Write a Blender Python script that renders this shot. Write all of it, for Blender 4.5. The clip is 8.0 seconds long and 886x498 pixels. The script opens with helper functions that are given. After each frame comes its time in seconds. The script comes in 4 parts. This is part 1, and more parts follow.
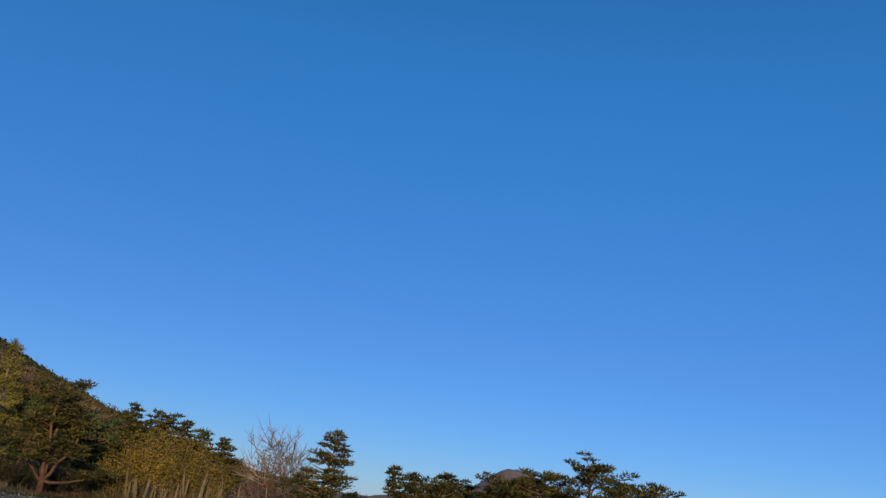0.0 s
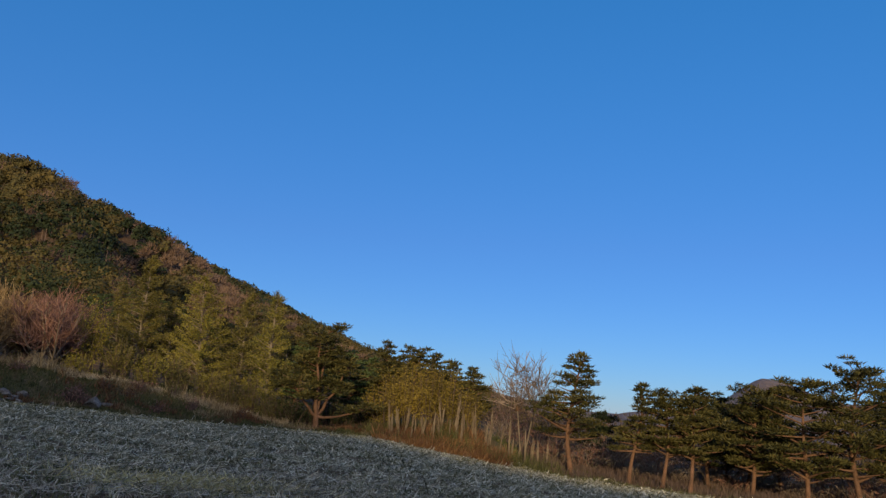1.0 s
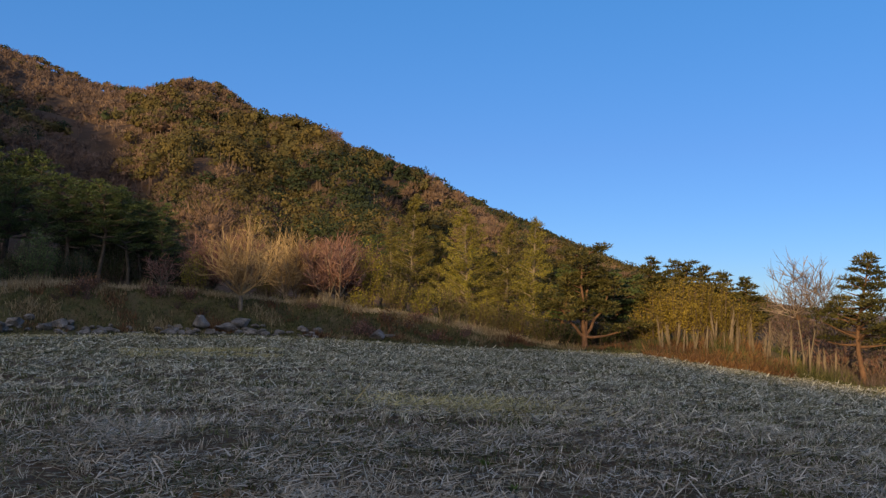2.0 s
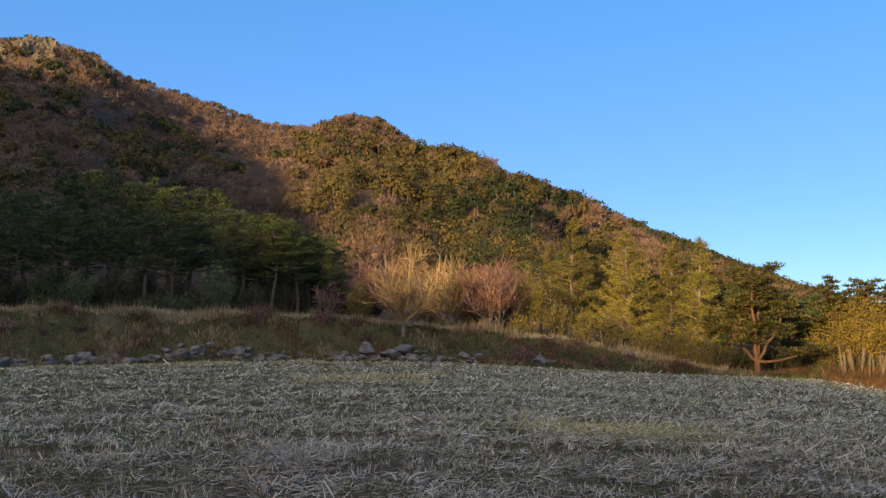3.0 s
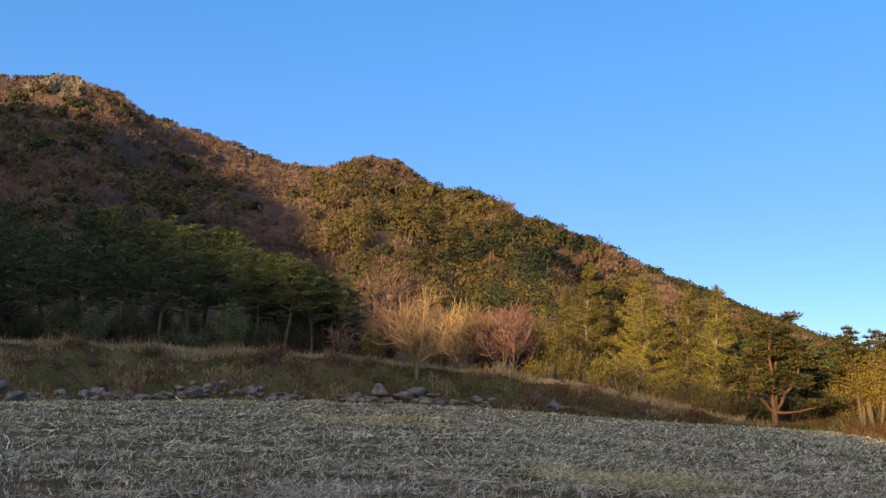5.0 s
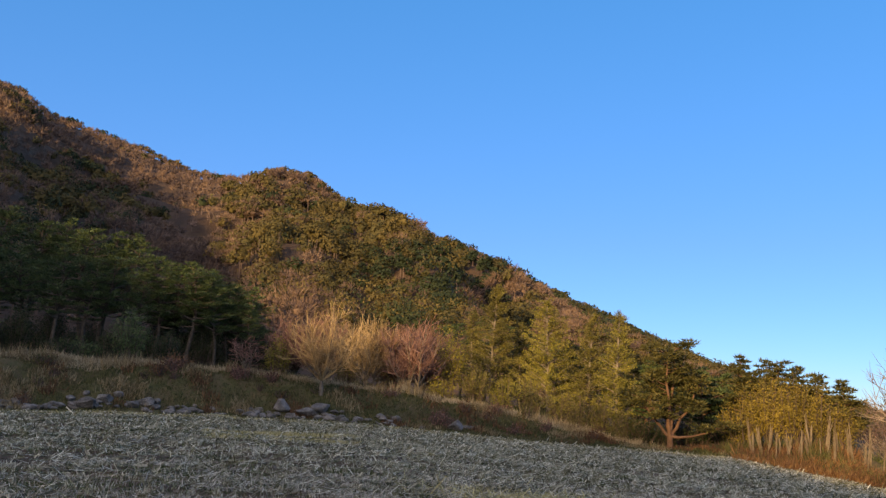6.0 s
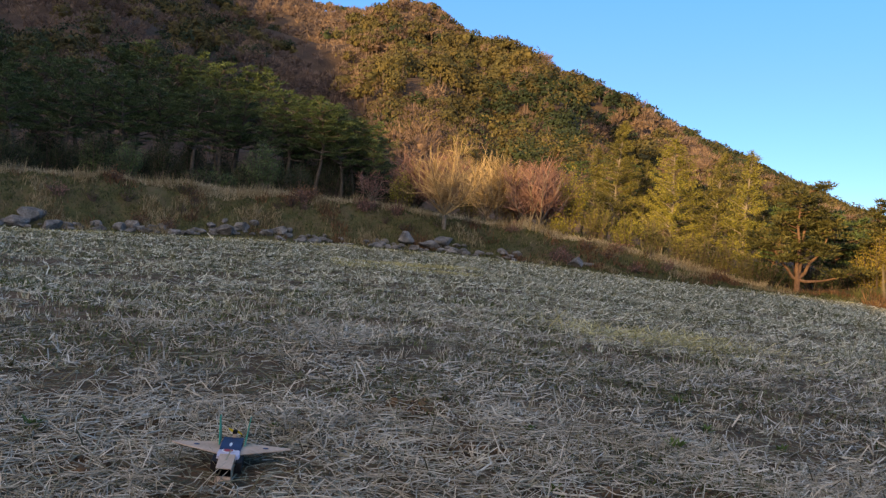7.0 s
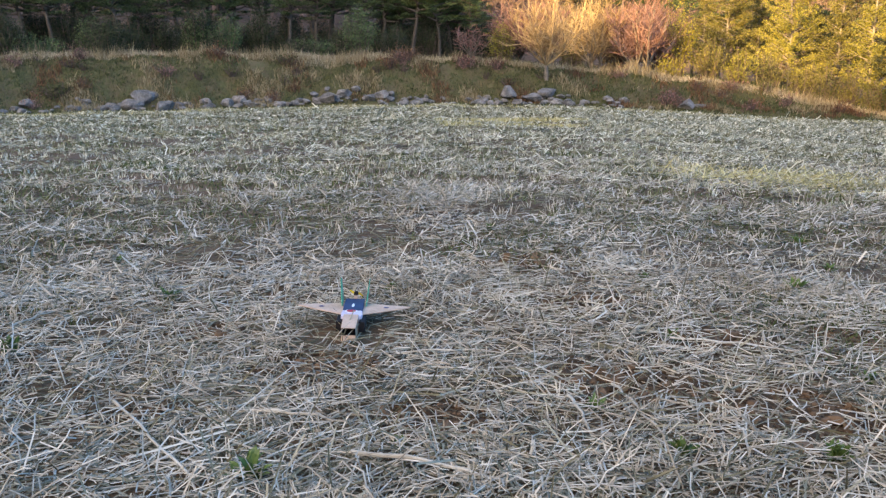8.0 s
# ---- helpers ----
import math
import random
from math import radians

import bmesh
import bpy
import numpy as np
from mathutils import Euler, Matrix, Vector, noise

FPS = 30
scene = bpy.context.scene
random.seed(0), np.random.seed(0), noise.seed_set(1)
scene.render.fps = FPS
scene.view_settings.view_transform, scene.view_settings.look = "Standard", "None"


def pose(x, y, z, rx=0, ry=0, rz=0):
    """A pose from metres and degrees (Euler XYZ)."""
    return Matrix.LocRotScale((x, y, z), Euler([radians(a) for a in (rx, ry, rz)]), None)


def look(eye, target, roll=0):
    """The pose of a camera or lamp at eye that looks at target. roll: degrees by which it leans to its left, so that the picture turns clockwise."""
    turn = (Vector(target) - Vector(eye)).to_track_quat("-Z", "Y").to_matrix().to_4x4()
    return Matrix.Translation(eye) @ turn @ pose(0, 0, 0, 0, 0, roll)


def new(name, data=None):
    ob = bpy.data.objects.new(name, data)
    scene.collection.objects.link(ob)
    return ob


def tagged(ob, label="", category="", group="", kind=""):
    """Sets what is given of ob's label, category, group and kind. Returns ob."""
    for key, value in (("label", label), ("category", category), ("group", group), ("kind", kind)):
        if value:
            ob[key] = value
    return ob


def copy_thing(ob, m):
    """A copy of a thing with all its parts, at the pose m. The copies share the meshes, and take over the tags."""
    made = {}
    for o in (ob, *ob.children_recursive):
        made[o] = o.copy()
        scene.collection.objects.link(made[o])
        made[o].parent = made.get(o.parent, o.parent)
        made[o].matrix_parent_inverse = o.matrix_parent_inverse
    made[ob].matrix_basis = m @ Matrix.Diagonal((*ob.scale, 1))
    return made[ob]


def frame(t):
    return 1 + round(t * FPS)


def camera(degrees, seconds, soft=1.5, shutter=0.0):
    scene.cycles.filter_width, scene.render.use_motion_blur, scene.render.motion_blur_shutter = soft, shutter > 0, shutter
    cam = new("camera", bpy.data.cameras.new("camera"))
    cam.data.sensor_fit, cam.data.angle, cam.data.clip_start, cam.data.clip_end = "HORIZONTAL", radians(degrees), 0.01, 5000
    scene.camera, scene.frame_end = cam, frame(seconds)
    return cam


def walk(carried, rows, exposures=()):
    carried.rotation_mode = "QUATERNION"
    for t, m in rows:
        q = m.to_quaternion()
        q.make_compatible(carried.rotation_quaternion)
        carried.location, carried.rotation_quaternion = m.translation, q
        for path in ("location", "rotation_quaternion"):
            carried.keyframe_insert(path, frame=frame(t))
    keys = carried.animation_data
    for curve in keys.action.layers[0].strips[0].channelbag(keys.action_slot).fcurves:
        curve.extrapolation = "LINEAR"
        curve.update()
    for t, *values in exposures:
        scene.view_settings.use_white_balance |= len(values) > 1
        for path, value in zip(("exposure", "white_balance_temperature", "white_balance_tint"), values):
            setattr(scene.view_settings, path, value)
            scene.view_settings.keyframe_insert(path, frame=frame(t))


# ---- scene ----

# ---------------------------------------------------------------- camera and its way
cam = camera(54.4, 8.0, soft=1.35)
EYE = (0.0, 0.0, 1.5)          # hand-held at chest height, turning on the spot
TURNS = [                      # seconds, rx, ry, rz
    (0.0, 106.41, -7.31, -44.92), (0.5, 102.90, -6.01, -36.98), (1.0, 99.80, -4.18, -28.83),
    (1.5, 96.81, -2.33, -20.33), (2.0, 93.89, -0.71, -11.40), (2.2, 93.67, -0.08, -7.93),
    (3.3, 95.96, -0.59, -0.15), (3.5, 96.00, -0.99, -0.10), (4.0, 96.22, -1.43, 0.48),
    (5.3, 99.29, -1.29, -0.41), (5.5, 99.79, -1.59, -1.97), (6.0, 99.70, -2.84, -6.17),
    (6.5, 94.91, -4.58, -4.66), (7.0, 88.34, -4.40, 1.85), (7.5, 84.60, -2.60, 5.64), (8.0, 78.60, 0.07, 8.49)]
walk(cam, [(t, pose(*EYE, a, b, c)) for t, a, b, c in TURNS],
     exposures=[(0.0, -0.1, 6600, 4), (1.0, -0.05, 6700, 4), (1.5, 0.05, 7100, 5), (2.2, 0.5, 8000, 8), (3.4, 1.05, 8800, 9), (4.2, 1.05, 8800, 9),
                (5.5, 0.95, 8500, 10), (6.0, 0.82, 8200, 10), (6.5, 0.5, 8000, 9), (7.0, 1.2, 8600, 8), (7.5, 2.03, 8600, 7), (8.0, 2.38, 8600, 7)])

# ---------------------------------------------------------------- sky and sun
SUN_BEARING, SUN_HEIGHT = -148.0, 10.0        # degrees; bearing from +y towards +x
world = bpy.data.worlds.new("sky")
scene.world = world
world.use_nodes = True
sky = world.node_tree.nodes.new("ShaderNodeTexSky")
sky.sky_type = "NISHITA"
sky.sun_disc = False
sky.sun_elevation = radians(SUN_HEIGHT + 3)
sky.sun_rotation = radians(SUN_BEARING)
sky.altitude = 2600
sky.air_density, sky.dust_density, sky.ozone_density = 1.0, 0.0, 6.0
background = world.node_tree.nodes["Background"]
background.inputs["Strength"].default_value = 0.15
tint = world.node_tree.nodes.new("ShaderNodeMix")       # a deep clear evening blue
tint.data_type, tint.blend_type = "RGBA", "MULTIPLY"
tint.inputs["Factor"].default_value = 1.0
height, band = world.node_tree.nodes.new("ShaderNodeSeparateXYZ"), world.node_tree.nodes.new("ShaderNodeValToRGB")
band.color_ramp.elements[0].position, band.color_ramp.elements[0].color = 0.0, (0.60, 0.58, 0.70, 1)
band.color_ramp.elements[1].position, band.color_ramp.elements[1].color = 0.48, (0.62, 1.27, 1.38, 1)
low_sky = band.color_ramp.elements.new(0.18)
low_sky.color = (0.70, 0.77, 0.90, 1)
world.node_tree.links.new(sky.outputs["Color"], tint.inputs["A"])
# the bright hazy sky round the low sun, fading out over a quarter of the dome
coord, toward, power, glow = (world.node_tree.nodes.new("ShaderNode" + k) for k in ("TexCoord", "VectorMath", "Math", "Mix"))
SUNWARD = Vector((math.sin(radians(SUN_BEARING)), math.cos(radians(SUN_BEARING)), math.tan(radians(SUN_HEIGHT)))).normalized()
toward.operation, toward.inputs[1].default_value = "DOT_PRODUCT", SUNWARD
clear = world.node_tree.nodes.new("ShaderNodeMath")
clear.operation, clear.inputs[1].default_value = "MAXIMUM", 0.0
power.operation, power.inputs[1].default_value = "POWER", 2.5
glow.data_type, glow.blend_type = "RGBA", "ADD"
glow.inputs["B"].default_value = (7.6, 5.6, 3.1, 1)
world.node_tree.links.new(coord.outputs["Generated"], toward.inputs[0])
world.node_tree.links.new(coord.outputs["Generated"], height.inputs[0])
world.node_tree.links.new(height.outputs["Z"], band.inputs["Fac"])
world.node_tree.links.new(band.outputs["Color"], tint.inputs["B"])
world.node_tree.links.new(toward.outputs["Value"], clear.inputs[0])
world.node_tree.links.new(clear.outputs[0], power.inputs[0])
world.node_tree.links.new(power.outputs[0], glow.inputs["Factor"])
world.node_tree.links.new(tint.outputs["Result"], glow.inputs["A"])
side, square, swell, valley_sky = (world.node_tree.nodes.new("ShaderNode" + k) for k in ("VectorMath", "Math", "Math", "VectorMath"))     # darkest opposite the sun
side.operation, side.inputs[1].default_value = "DOT_PRODUCT", (math.sin(radians(112)), math.cos(radians(112)), 0.0)
square.operation, square.inputs[1].default_value = "POWER", 2.0
swell.operation, swell.inputs[1].default_value, swell.inputs[2].default_value = "MULTIPLY_ADD", 0.38, 0.88
valley_sky.operation = "SCALE"
world.node_tree.links.new(coord.outputs["Generated"], side.inputs[0])
world.node_tree.links.new(side.outputs["Value"], square.inputs[0])
world.node_tree.links.new(square.outputs[0], swell.inputs[0])
world.node_tree.links.new(glow.outputs["Result"], valley_sky.inputs[0])
world.node_tree.links.new(swell.outputs[0], valley_sky.inputs["Scale"])
world.node_tree.links.new(valley_sky.outputs["Vector"], background.inputs["Color"])

sun = new("sun", bpy.data.lights.new("sun", "SUN"))
sun.data.energy, sun.data.angle, sun.data.color = 3.6, radians(0.5), (1.0, 0.74, 0.44)
sun.matrix_world = look(tuple(SUNWARD * 50), (0, 0, 0))

# ---------------------------------------------------------------- materials


def material(name, colours, scale=6.0, rough=0.85, bump=0.0, bump_scale=40.0, vary=0.0, fine=None, spec=0.25):
    """Principled surface: a ramp of colours over two sizes of noise, some spread from piece to piece, fine relief."""
    m = bpy.data.materials.new(name)
    m.use_nodes = True
    n, l = m.node_tree.nodes, m.node_tree.links
    bsdf = n["Principled BSDF"]
    bsdf.inputs["Roughness"].default_value = rough
    bsdf.inputs["Specular IOR Level"].default_value = spec
    geo = n.new("ShaderNodeNewGeometry")
    big, small = n.new("ShaderNodeTexNoise"), n.new("ShaderNodeTexNoise")
    big.inputs["Scale"].default_value, big.inputs["Detail"].default_value = scale, 3
    small.inputs["Scale"].default_value, small.inputs["Detail"].default_value = fine or scale * 7, 4
    for tex in (big, small):
        l.new(geo.outputs["Position"], tex.inputs["Vector"])
    mix = n.new("ShaderNodeMath")
    mix.operation = "MULTIPLY_ADD"
    mix.inputs[1].default_value, mix.inputs[2].default_value = 0.6, 0.0
    l.new(big.outputs["Fac"], mix.inputs[0])
    add = n.new("ShaderNodeMath")
    add.operation = "MULTIPLY_ADD"
    add.inputs[1].default_value = 0.4
    l.new(small.outputs["Fac"], add.inputs[0])
    l.new(mix.outputs[0], add.inputs[2])
    last = add
    if vary:
        spread = n.new("ShaderNodeMath")
        spread.operation = "MULTIPLY_ADD"
        spread.inputs[1].default_value = vary
        l.new(geo.outputs["Random Per Island"], spread.inputs[0])
        l.new(add.outputs[0], spread.inputs[2])
        shift = n.new("ShaderNodeMath")
        shift.operation = "SUBTRACT"
        shift.inputs[1].default_value = vary / 2
        l.new(spread.outputs[0], shift.inputs[0])
        last = shift
    ramp = n.new("ShaderNodeValToRGB")
    els = ramp.color_ramp.elements
    while len(els) < len(colours):
        els.new(0.5)
    for i, c in enumerate(colours):
        els[i].position = 0.32 + 0.36 * i / max(1, len(colours) - 1)
        els[i].color = (*c, 1)
    l.new(last.outputs[0], ramp.inputs["Fac"])
    l.new(ramp.outputs["Color"], bsdf.inputs["Base Color"])
    if bump:
        tex, b = n.new("ShaderNodeTexNoise"), n.new("ShaderNodeBump")
        tex.inputs["Scale"].default_value, tex.inputs["Detail"].default_value = bump_scale, 5
        b.inputs["Strength"].default_value, b.inputs["Distance"].default_value = bump, 1.0 / bump_scale
        l.new(geo.outputs["Position"], tex.inputs["Vector"])
        l.new(tex.outputs["Fac"], b.inputs["Height"])
        l.new(b.outputs["Normal"], bsdf.inputs["Normal"])
    return m


M_FIELD = material("stubble_soil", [(0.048, 0.032, 0.015), (0.10, 0.06, 0.03), (0.15, 0.092, 0.05), (0.055, 0.055, 0.02)], 0.8, 0.95, 0.8, 30, fine=9)
M_CLOD = material("soil_crumbs", [(0.05, 0.03, 0.016), (0.11, 0.065, 0.034), (0.18, 0.11, 0.062)], 3.0, 0.95, vary=0.5)
M_BANK = material("bank_turf", [(0.05, 0.058, 0.022), (0.095, 0.092, 0.038), (0.125, 0.095, 0.05), (0.066, 0.08, 0.028)], 0.9, 0.95, 0.8, 12, fine=4)
M_HILL = material("hill_litter", [(0.055, 0.035, 0.022), (0.095, 0.06, 0.038), (0.13, 0.085, 0.054)], 0.02, 0.95, 0.5, 1, fine=0.3)
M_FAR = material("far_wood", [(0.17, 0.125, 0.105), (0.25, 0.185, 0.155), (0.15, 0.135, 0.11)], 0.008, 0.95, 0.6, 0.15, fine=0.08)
M_STRAW = material("straw", [(0.26, 0.222, 0.162), (0.42, 0.37, 0.285), (0.61, 0.56, 0.455)], 1.2, 0.7, vary=0.4)
M_STRAW_OLD = material("weathered_straw", [(0.09, 0.08, 0.043), (0.19, 0.172, 0.105), (0.33, 0.305, 0.215)], 1.2, 0.8, vary=0.5)
M_STRAW_FAR = material("yellowed_straw", [(0.25, 0.232, 0.15), (0.50, 0.468, 0.33), (0.76, 0.72, 0.55)], 1.2, 0.75, vary=0.5)
M_STRAW_DULL = material("dull_straw", [(0.09, 0.088, 0.036), (0.18, 0.17, 0.082), (0.29, 0.275, 0.15)], 1.2, 0.8, vary=0.5)
# warm yellow that puts patches of low sun into the stubble's colour
M_STRAW_SUNLIT = material("sunlit_stubble", [(0.32, 0.265, 0.10), (0.50, 0.43, 0.18), (0.66, 0.58, 0.29)], 1.2, 0.8, vary=0.5)
M_WEED = material("weed_green", [(0.04, 0.07, 0.015), (0.08, 0.13, 0.03), (0.12, 0.16, 0.05)], 2, 0.7, vary=0.4)
M_DRYGRASS = material("dry_grass", [(0.15, 0.108, 0.052), (0.27, 0.205, 0.108), (0.36, 0.29, 0.17)], 0.6, 0.8, vary=0.5)
M_TURF = material("rough_turf", [(0.042, 0.052, 0.017), (0.085, 0.093, 0.03), (0.14, 0.13, 0.05)], 0.7, 0.8, vary=0.6)
M_TURF_GREEN = material("field_green", [(0.038, 0.056, 0.016), (0.075, 0.098, 0.028), (0.13, 0.15, 0.05)], 0.7, 0.8, vary=0.5)
# pale dry grass, its colour raised further to suggest a sunlit crest
M_CREST = material("pale_lit_grass", [(0.22, 0.165, 0.09), (0.36, 0.285, 0.17), (0.47, 0.39, 0.255)], 0.6, 0.8, vary=0.5)
M_BRUSH = material("cut_brush", [(0.16, 0.075, 0.03), (0.28, 0.145, 0.058), (0.36, 0.21, 0.095)], 0.6, 0.8, vary=0.5)
M_RUST = material("rusty_bracken", [(0.09, 0.045, 0.025), (0.16, 0.08, 0.04), (0.22, 0.125, 0.06)], 0.8, 0.8, vary=0.5)
M_BARK = material("pine_bark", [(0.08, 0.05, 0.035), (0.16, 0.09, 0.055), (0.24, 0.135, 0.085)], 3, 0.9, 0.8, 20)
# darker grey copy of the pine bark, with the wood's shade mixed in
M_SHADEDBARK = material("shaded_bark", [(0.045, 0.036, 0.027), (0.09, 0.072, 0.053), (0.135, 0.11, 0.083)], 3, 0.9, 0.6, 20)
M_GREYBARK = material("grey_bark", [(0.10, 0.08, 0.06), (0.19, 0.155, 0.115), (0.28, 0.23, 0.175)], 3, 0.9, 0.6, 20)
M_NEEDLE = material("pine_needles", [(0.036, 0.04, 0.013), (0.084, 0.08, 0.025), (0.15, 0.128, 0.042)], 0.5, 0.7, vary=0.25, fine=2)
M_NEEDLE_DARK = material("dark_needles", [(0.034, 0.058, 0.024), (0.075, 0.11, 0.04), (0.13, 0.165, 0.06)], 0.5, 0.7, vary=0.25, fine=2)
# near-black needle copy with shade in its colour, for growth under and behind trees
M_NEEDLE_SHADE = material("shaded_needles", [(0.014, 0.024, 0.010), (0.032, 0.042, 0.015), (0.06, 0.065, 0.024)], 0.5, 0.7, vary=0.25, fine=2)
M_LARCH = material("fresh_larch", [(0.085, 0.08, 0.016), (0.19, 0.17, 0.03), (0.31, 0.27, 0.055)], 0.5, 0.7, vary=0.25, fine=2)
M_OLIVE = material("olive_spray", [(0.055, 0.053, 0.014), (0.125, 0.11, 0.026), (0.22, 0.185, 0.046)], 0.5, 0.7, vary=0.25, fine=2)
M_WILLOW = material("yellow_willow", [(0.12, 0.105, 0.014), (0.22, 0.185, 0.026), (0.31, 0.255, 0.045)], 0.5, 0.7, vary=0.25, fine=2)
M_GOLD = material("golden_leaf", [(0.085, 0.065, 0.013), (0.185, 0.138, 0.025), (0.29, 0.215, 0.042)], 0.5, 0.7, vary=0.25, fine=2)
M_PALE = material("pale_twigs", [(0.21, 0.138, 0.062), (0.32, 0.22, 0.112), (0.42, 0.305, 0.16)], 0.8, 0.8, vary=0.5)
M_MAUVE = material("mauve_twigs", [(0.13, 0.07, 0.055), (0.22, 0.115, 0.09), (0.30, 0.17, 0.13)], 0.8, 0.8, vary=0.5)
M_GREYTWIG = material("grey_twigs", [(0.12, 0.09, 0.07), (0.20, 0.155, 0.125), (0.28, 0.22, 0.18)], 0.8, 0.8, vary=0.5)
M_HILLPINE = material("hill_pine", [(0.04, 0.037, 0.013), (0.074, 0.064, 0.021), (0.12, 0.098, 0.034)], 0.05, 0.8, vary=0.16, fine=0.4)
M_HILLBARE = material("hill_bare", [(0.085, 0.055, 0.042), (0.15, 0.098, 0.074), (0.21, 0.142, 0.108)], 0.03, 0.85, vary=0.16, fine=0.4)
# darker teal copy of the hill pine, carrying the hillside's shade
M_HILLPINE_SHADE = material("hill_pine_shade", [(0.014, 0.024, 0.011), (0.03, 0.042, 0.016), (0.055, 0.062, 0.024)], 0.05, 0.8, vary=0.16, fine=0.4)
M_HILLPINE_OLIVE = material("hill_pine_olive", [(0.046, 0.039, 0.014), (0.088, 0.069, 0.022), (0.14, 0.105, 0.034)], 0.05, 0.8, vary=0.16, fine=0.4)
M_HILLBARE_DARK = material("hill_bare_dark", [(0.068, 0.048, 0.04), (0.115, 0.08, 0.066), (0.165, 0.118, 0.094)], 0.03, 0.85, vary=0.16, fine=0.4)
M_HILLBARE_TAN = material("hill_bare_tan", [(0.11, 0.07, 0.049), (0.185, 0.12, 0.082), (0.26, 0.175, 0.118)], 0.03, 0.85, vary=0.16, fine=0.4)
M_ROCK = material("granite", [(0.07, 0.065, 0.06), (0.17, 0.157, 0.14), (0.33, 0.305, 0.27)], 2.4, 0.9, 0.8, 8)
M_CLIFF = material("cliff", [(0.03, 0.026, 0.021), (0.13, 0.11, 0.08), (0.27, 0.23, 0.16)], 0.22, 0.9, 1.0, 0.6, fine=0.9)
M_STALK = material("dead_stalks", [(0.085, 0.064, 0.042), (0.165, 0.126, 0.085), (0.25, 0.20, 0.138)], 1.0, 0.8, vary=0.5)

# ---------------------------------------------------------------- mesh helpers
rng = np.random.default_rng(7)


class Soup:
    """Collects vertices and faces (3 or 4 corners) in arrays and makes one mesh of them."""

    def __init__(self):
        self.v, self.f, self.n, self.slot = [], [], 0, []

    def add(self, verts, faces, slot=0):
        self.v.append(np.asarray(verts, float).reshape(-1, 3))
        self.f.append(np.asarray(faces, int) + self.n)
        self.slot.append(slot)
        self.n += len(self.v[-1])
        return self

    def mesh(self, name, *mats, smooth=False):
        me = bpy.data.meshes.new(name)
        v = np.concatenate(self.v)
        me.vertices.add(len(v))
        me.vertices.foreach_set("co", v.astype(np.float32).ravel())
        sizes = np.concatenate([np.full(len(f), f.shape[1]) for f in self.f])
        loops = np.concatenate([f.ravel() for f in self.f])
        me.loops.add(len(loops))
        me.loops.foreach_set("vertex_index", loops.astype(np.int32))
        me.polygons.add(len(sizes))
        me.polygons.foreach_set("loop_start", np.concatenate([[0], np.cumsum(sizes)[:-1]]).astype(np.int32))
        me.polygons.foreach_set("material_index", np.concatenate([np.full(len(f), s) for f, s in zip(self.f, self.slot)]).astype(np.int32))
        me.polygons.foreach_set("use_smooth", np.full(len(sizes), smooth))
        for m in mats:
            me.materials.append(m)
        me.update(calc_edges=True)
        me.validate()
        return me


def unit(a):
    return a / np.maximum(np.linalg.norm(a, axis=-1, keepdims=True), 1e-9)


def any_side(d):
    """A direction square to each of d."""
    ref = np.where(np.abs(d[:, 2:3]) > 0.9, [[1.0, 0, 0]], [[0, 0, 1.0]])
    return unit(np.cross(d, ref))


def sticks(soup, p0, p1, r0, r1, sides=3, slot=0):
    """Many tapered prisms from p0 to p1."""
    p0, p1 = np.atleast_2d(p0).astype(float), np.atleast_2d(p1).astype(float)
    n = len(p0)
    r0, r1 = np.broadcast_to(r0, n), np.broadcast_to(r1, n)
    d = unit(p1 - p0)
    a = any_side(d)
    b = np.cross(d, a)
    k = np.arange(sides) * 2 * np.pi / sides
    ring = a[:, None] * np.cos(k)[None, :, None] + b[:, None] * np.sin(k)[None, :, None]
    v = np.concatenate([p0[:, None] + ring * r0[:, None, None], p1[:, None] + ring * r1[:, None, None]], 1)
    i = np.arange(sides)
    q = np.stack([i, (i + 1) % sides, sides + (i + 1) % sides, sides + i], 1)
    soup.add(v, (q[None] + (np.arange(n) * 2 * sides)[:, None, None]).reshape(-1, 4), slot)


def tube(soup, pts, radii, sides=6, slot=0):
    """One smooth tapered tube along pts, closed at both ends by a fan."""
    pts, radii = np.asarray(pts, float), np.asarray(radii, float)
    d = unit(np.gradient(pts, axis=0))
    a = unit(np.cross(d, [0.31, 0.95, 0.05]))
    b = np.cross(d, a)
    k = np.arange(sides) * 2 * np.pi / sides
    v = (pts[:, None] + radii[:, None, None] * (a[:, None] * np.cos(k)[None, :, None] + b[:, None] * np.sin(k)[None, :, None])).reshape(-1, 3)
    i, j = np.meshgrid(np.arange(len(pts) - 1), np.arange(sides), indexing="ij")
    q = np.stack([i * sides + j, i * sides + (j + 1) % sides, (i + 1) * sides + (j + 1) % sides, (i + 1) * sides + j], -1).reshape(-1, 4)
    soup.add(v, q, slot)


def blades(soup, p, d, length, width, slot=0, facing=None):
    """Many pointed leaves or needle tufts: a narrow triangle each, from p along d, with its flat turned to facing."""
    p, d = np.atleast_2d(p), unit(np.atleast_2d(d))
    n = len(p)
    side = unit(np.cross(d, unit(rng.normal(size=(n, 3))) if facing is None else facing))
    length, width = np.broadcast_to(length, n)[:, None], np.broadcast_to(width, n)[:, None]
    v = np.stack([p - side * width / 2, p + side * width / 2, p + d * length], 1)
    soup.add(v, np.arange(3 * n).reshape(-1, 3), slot)


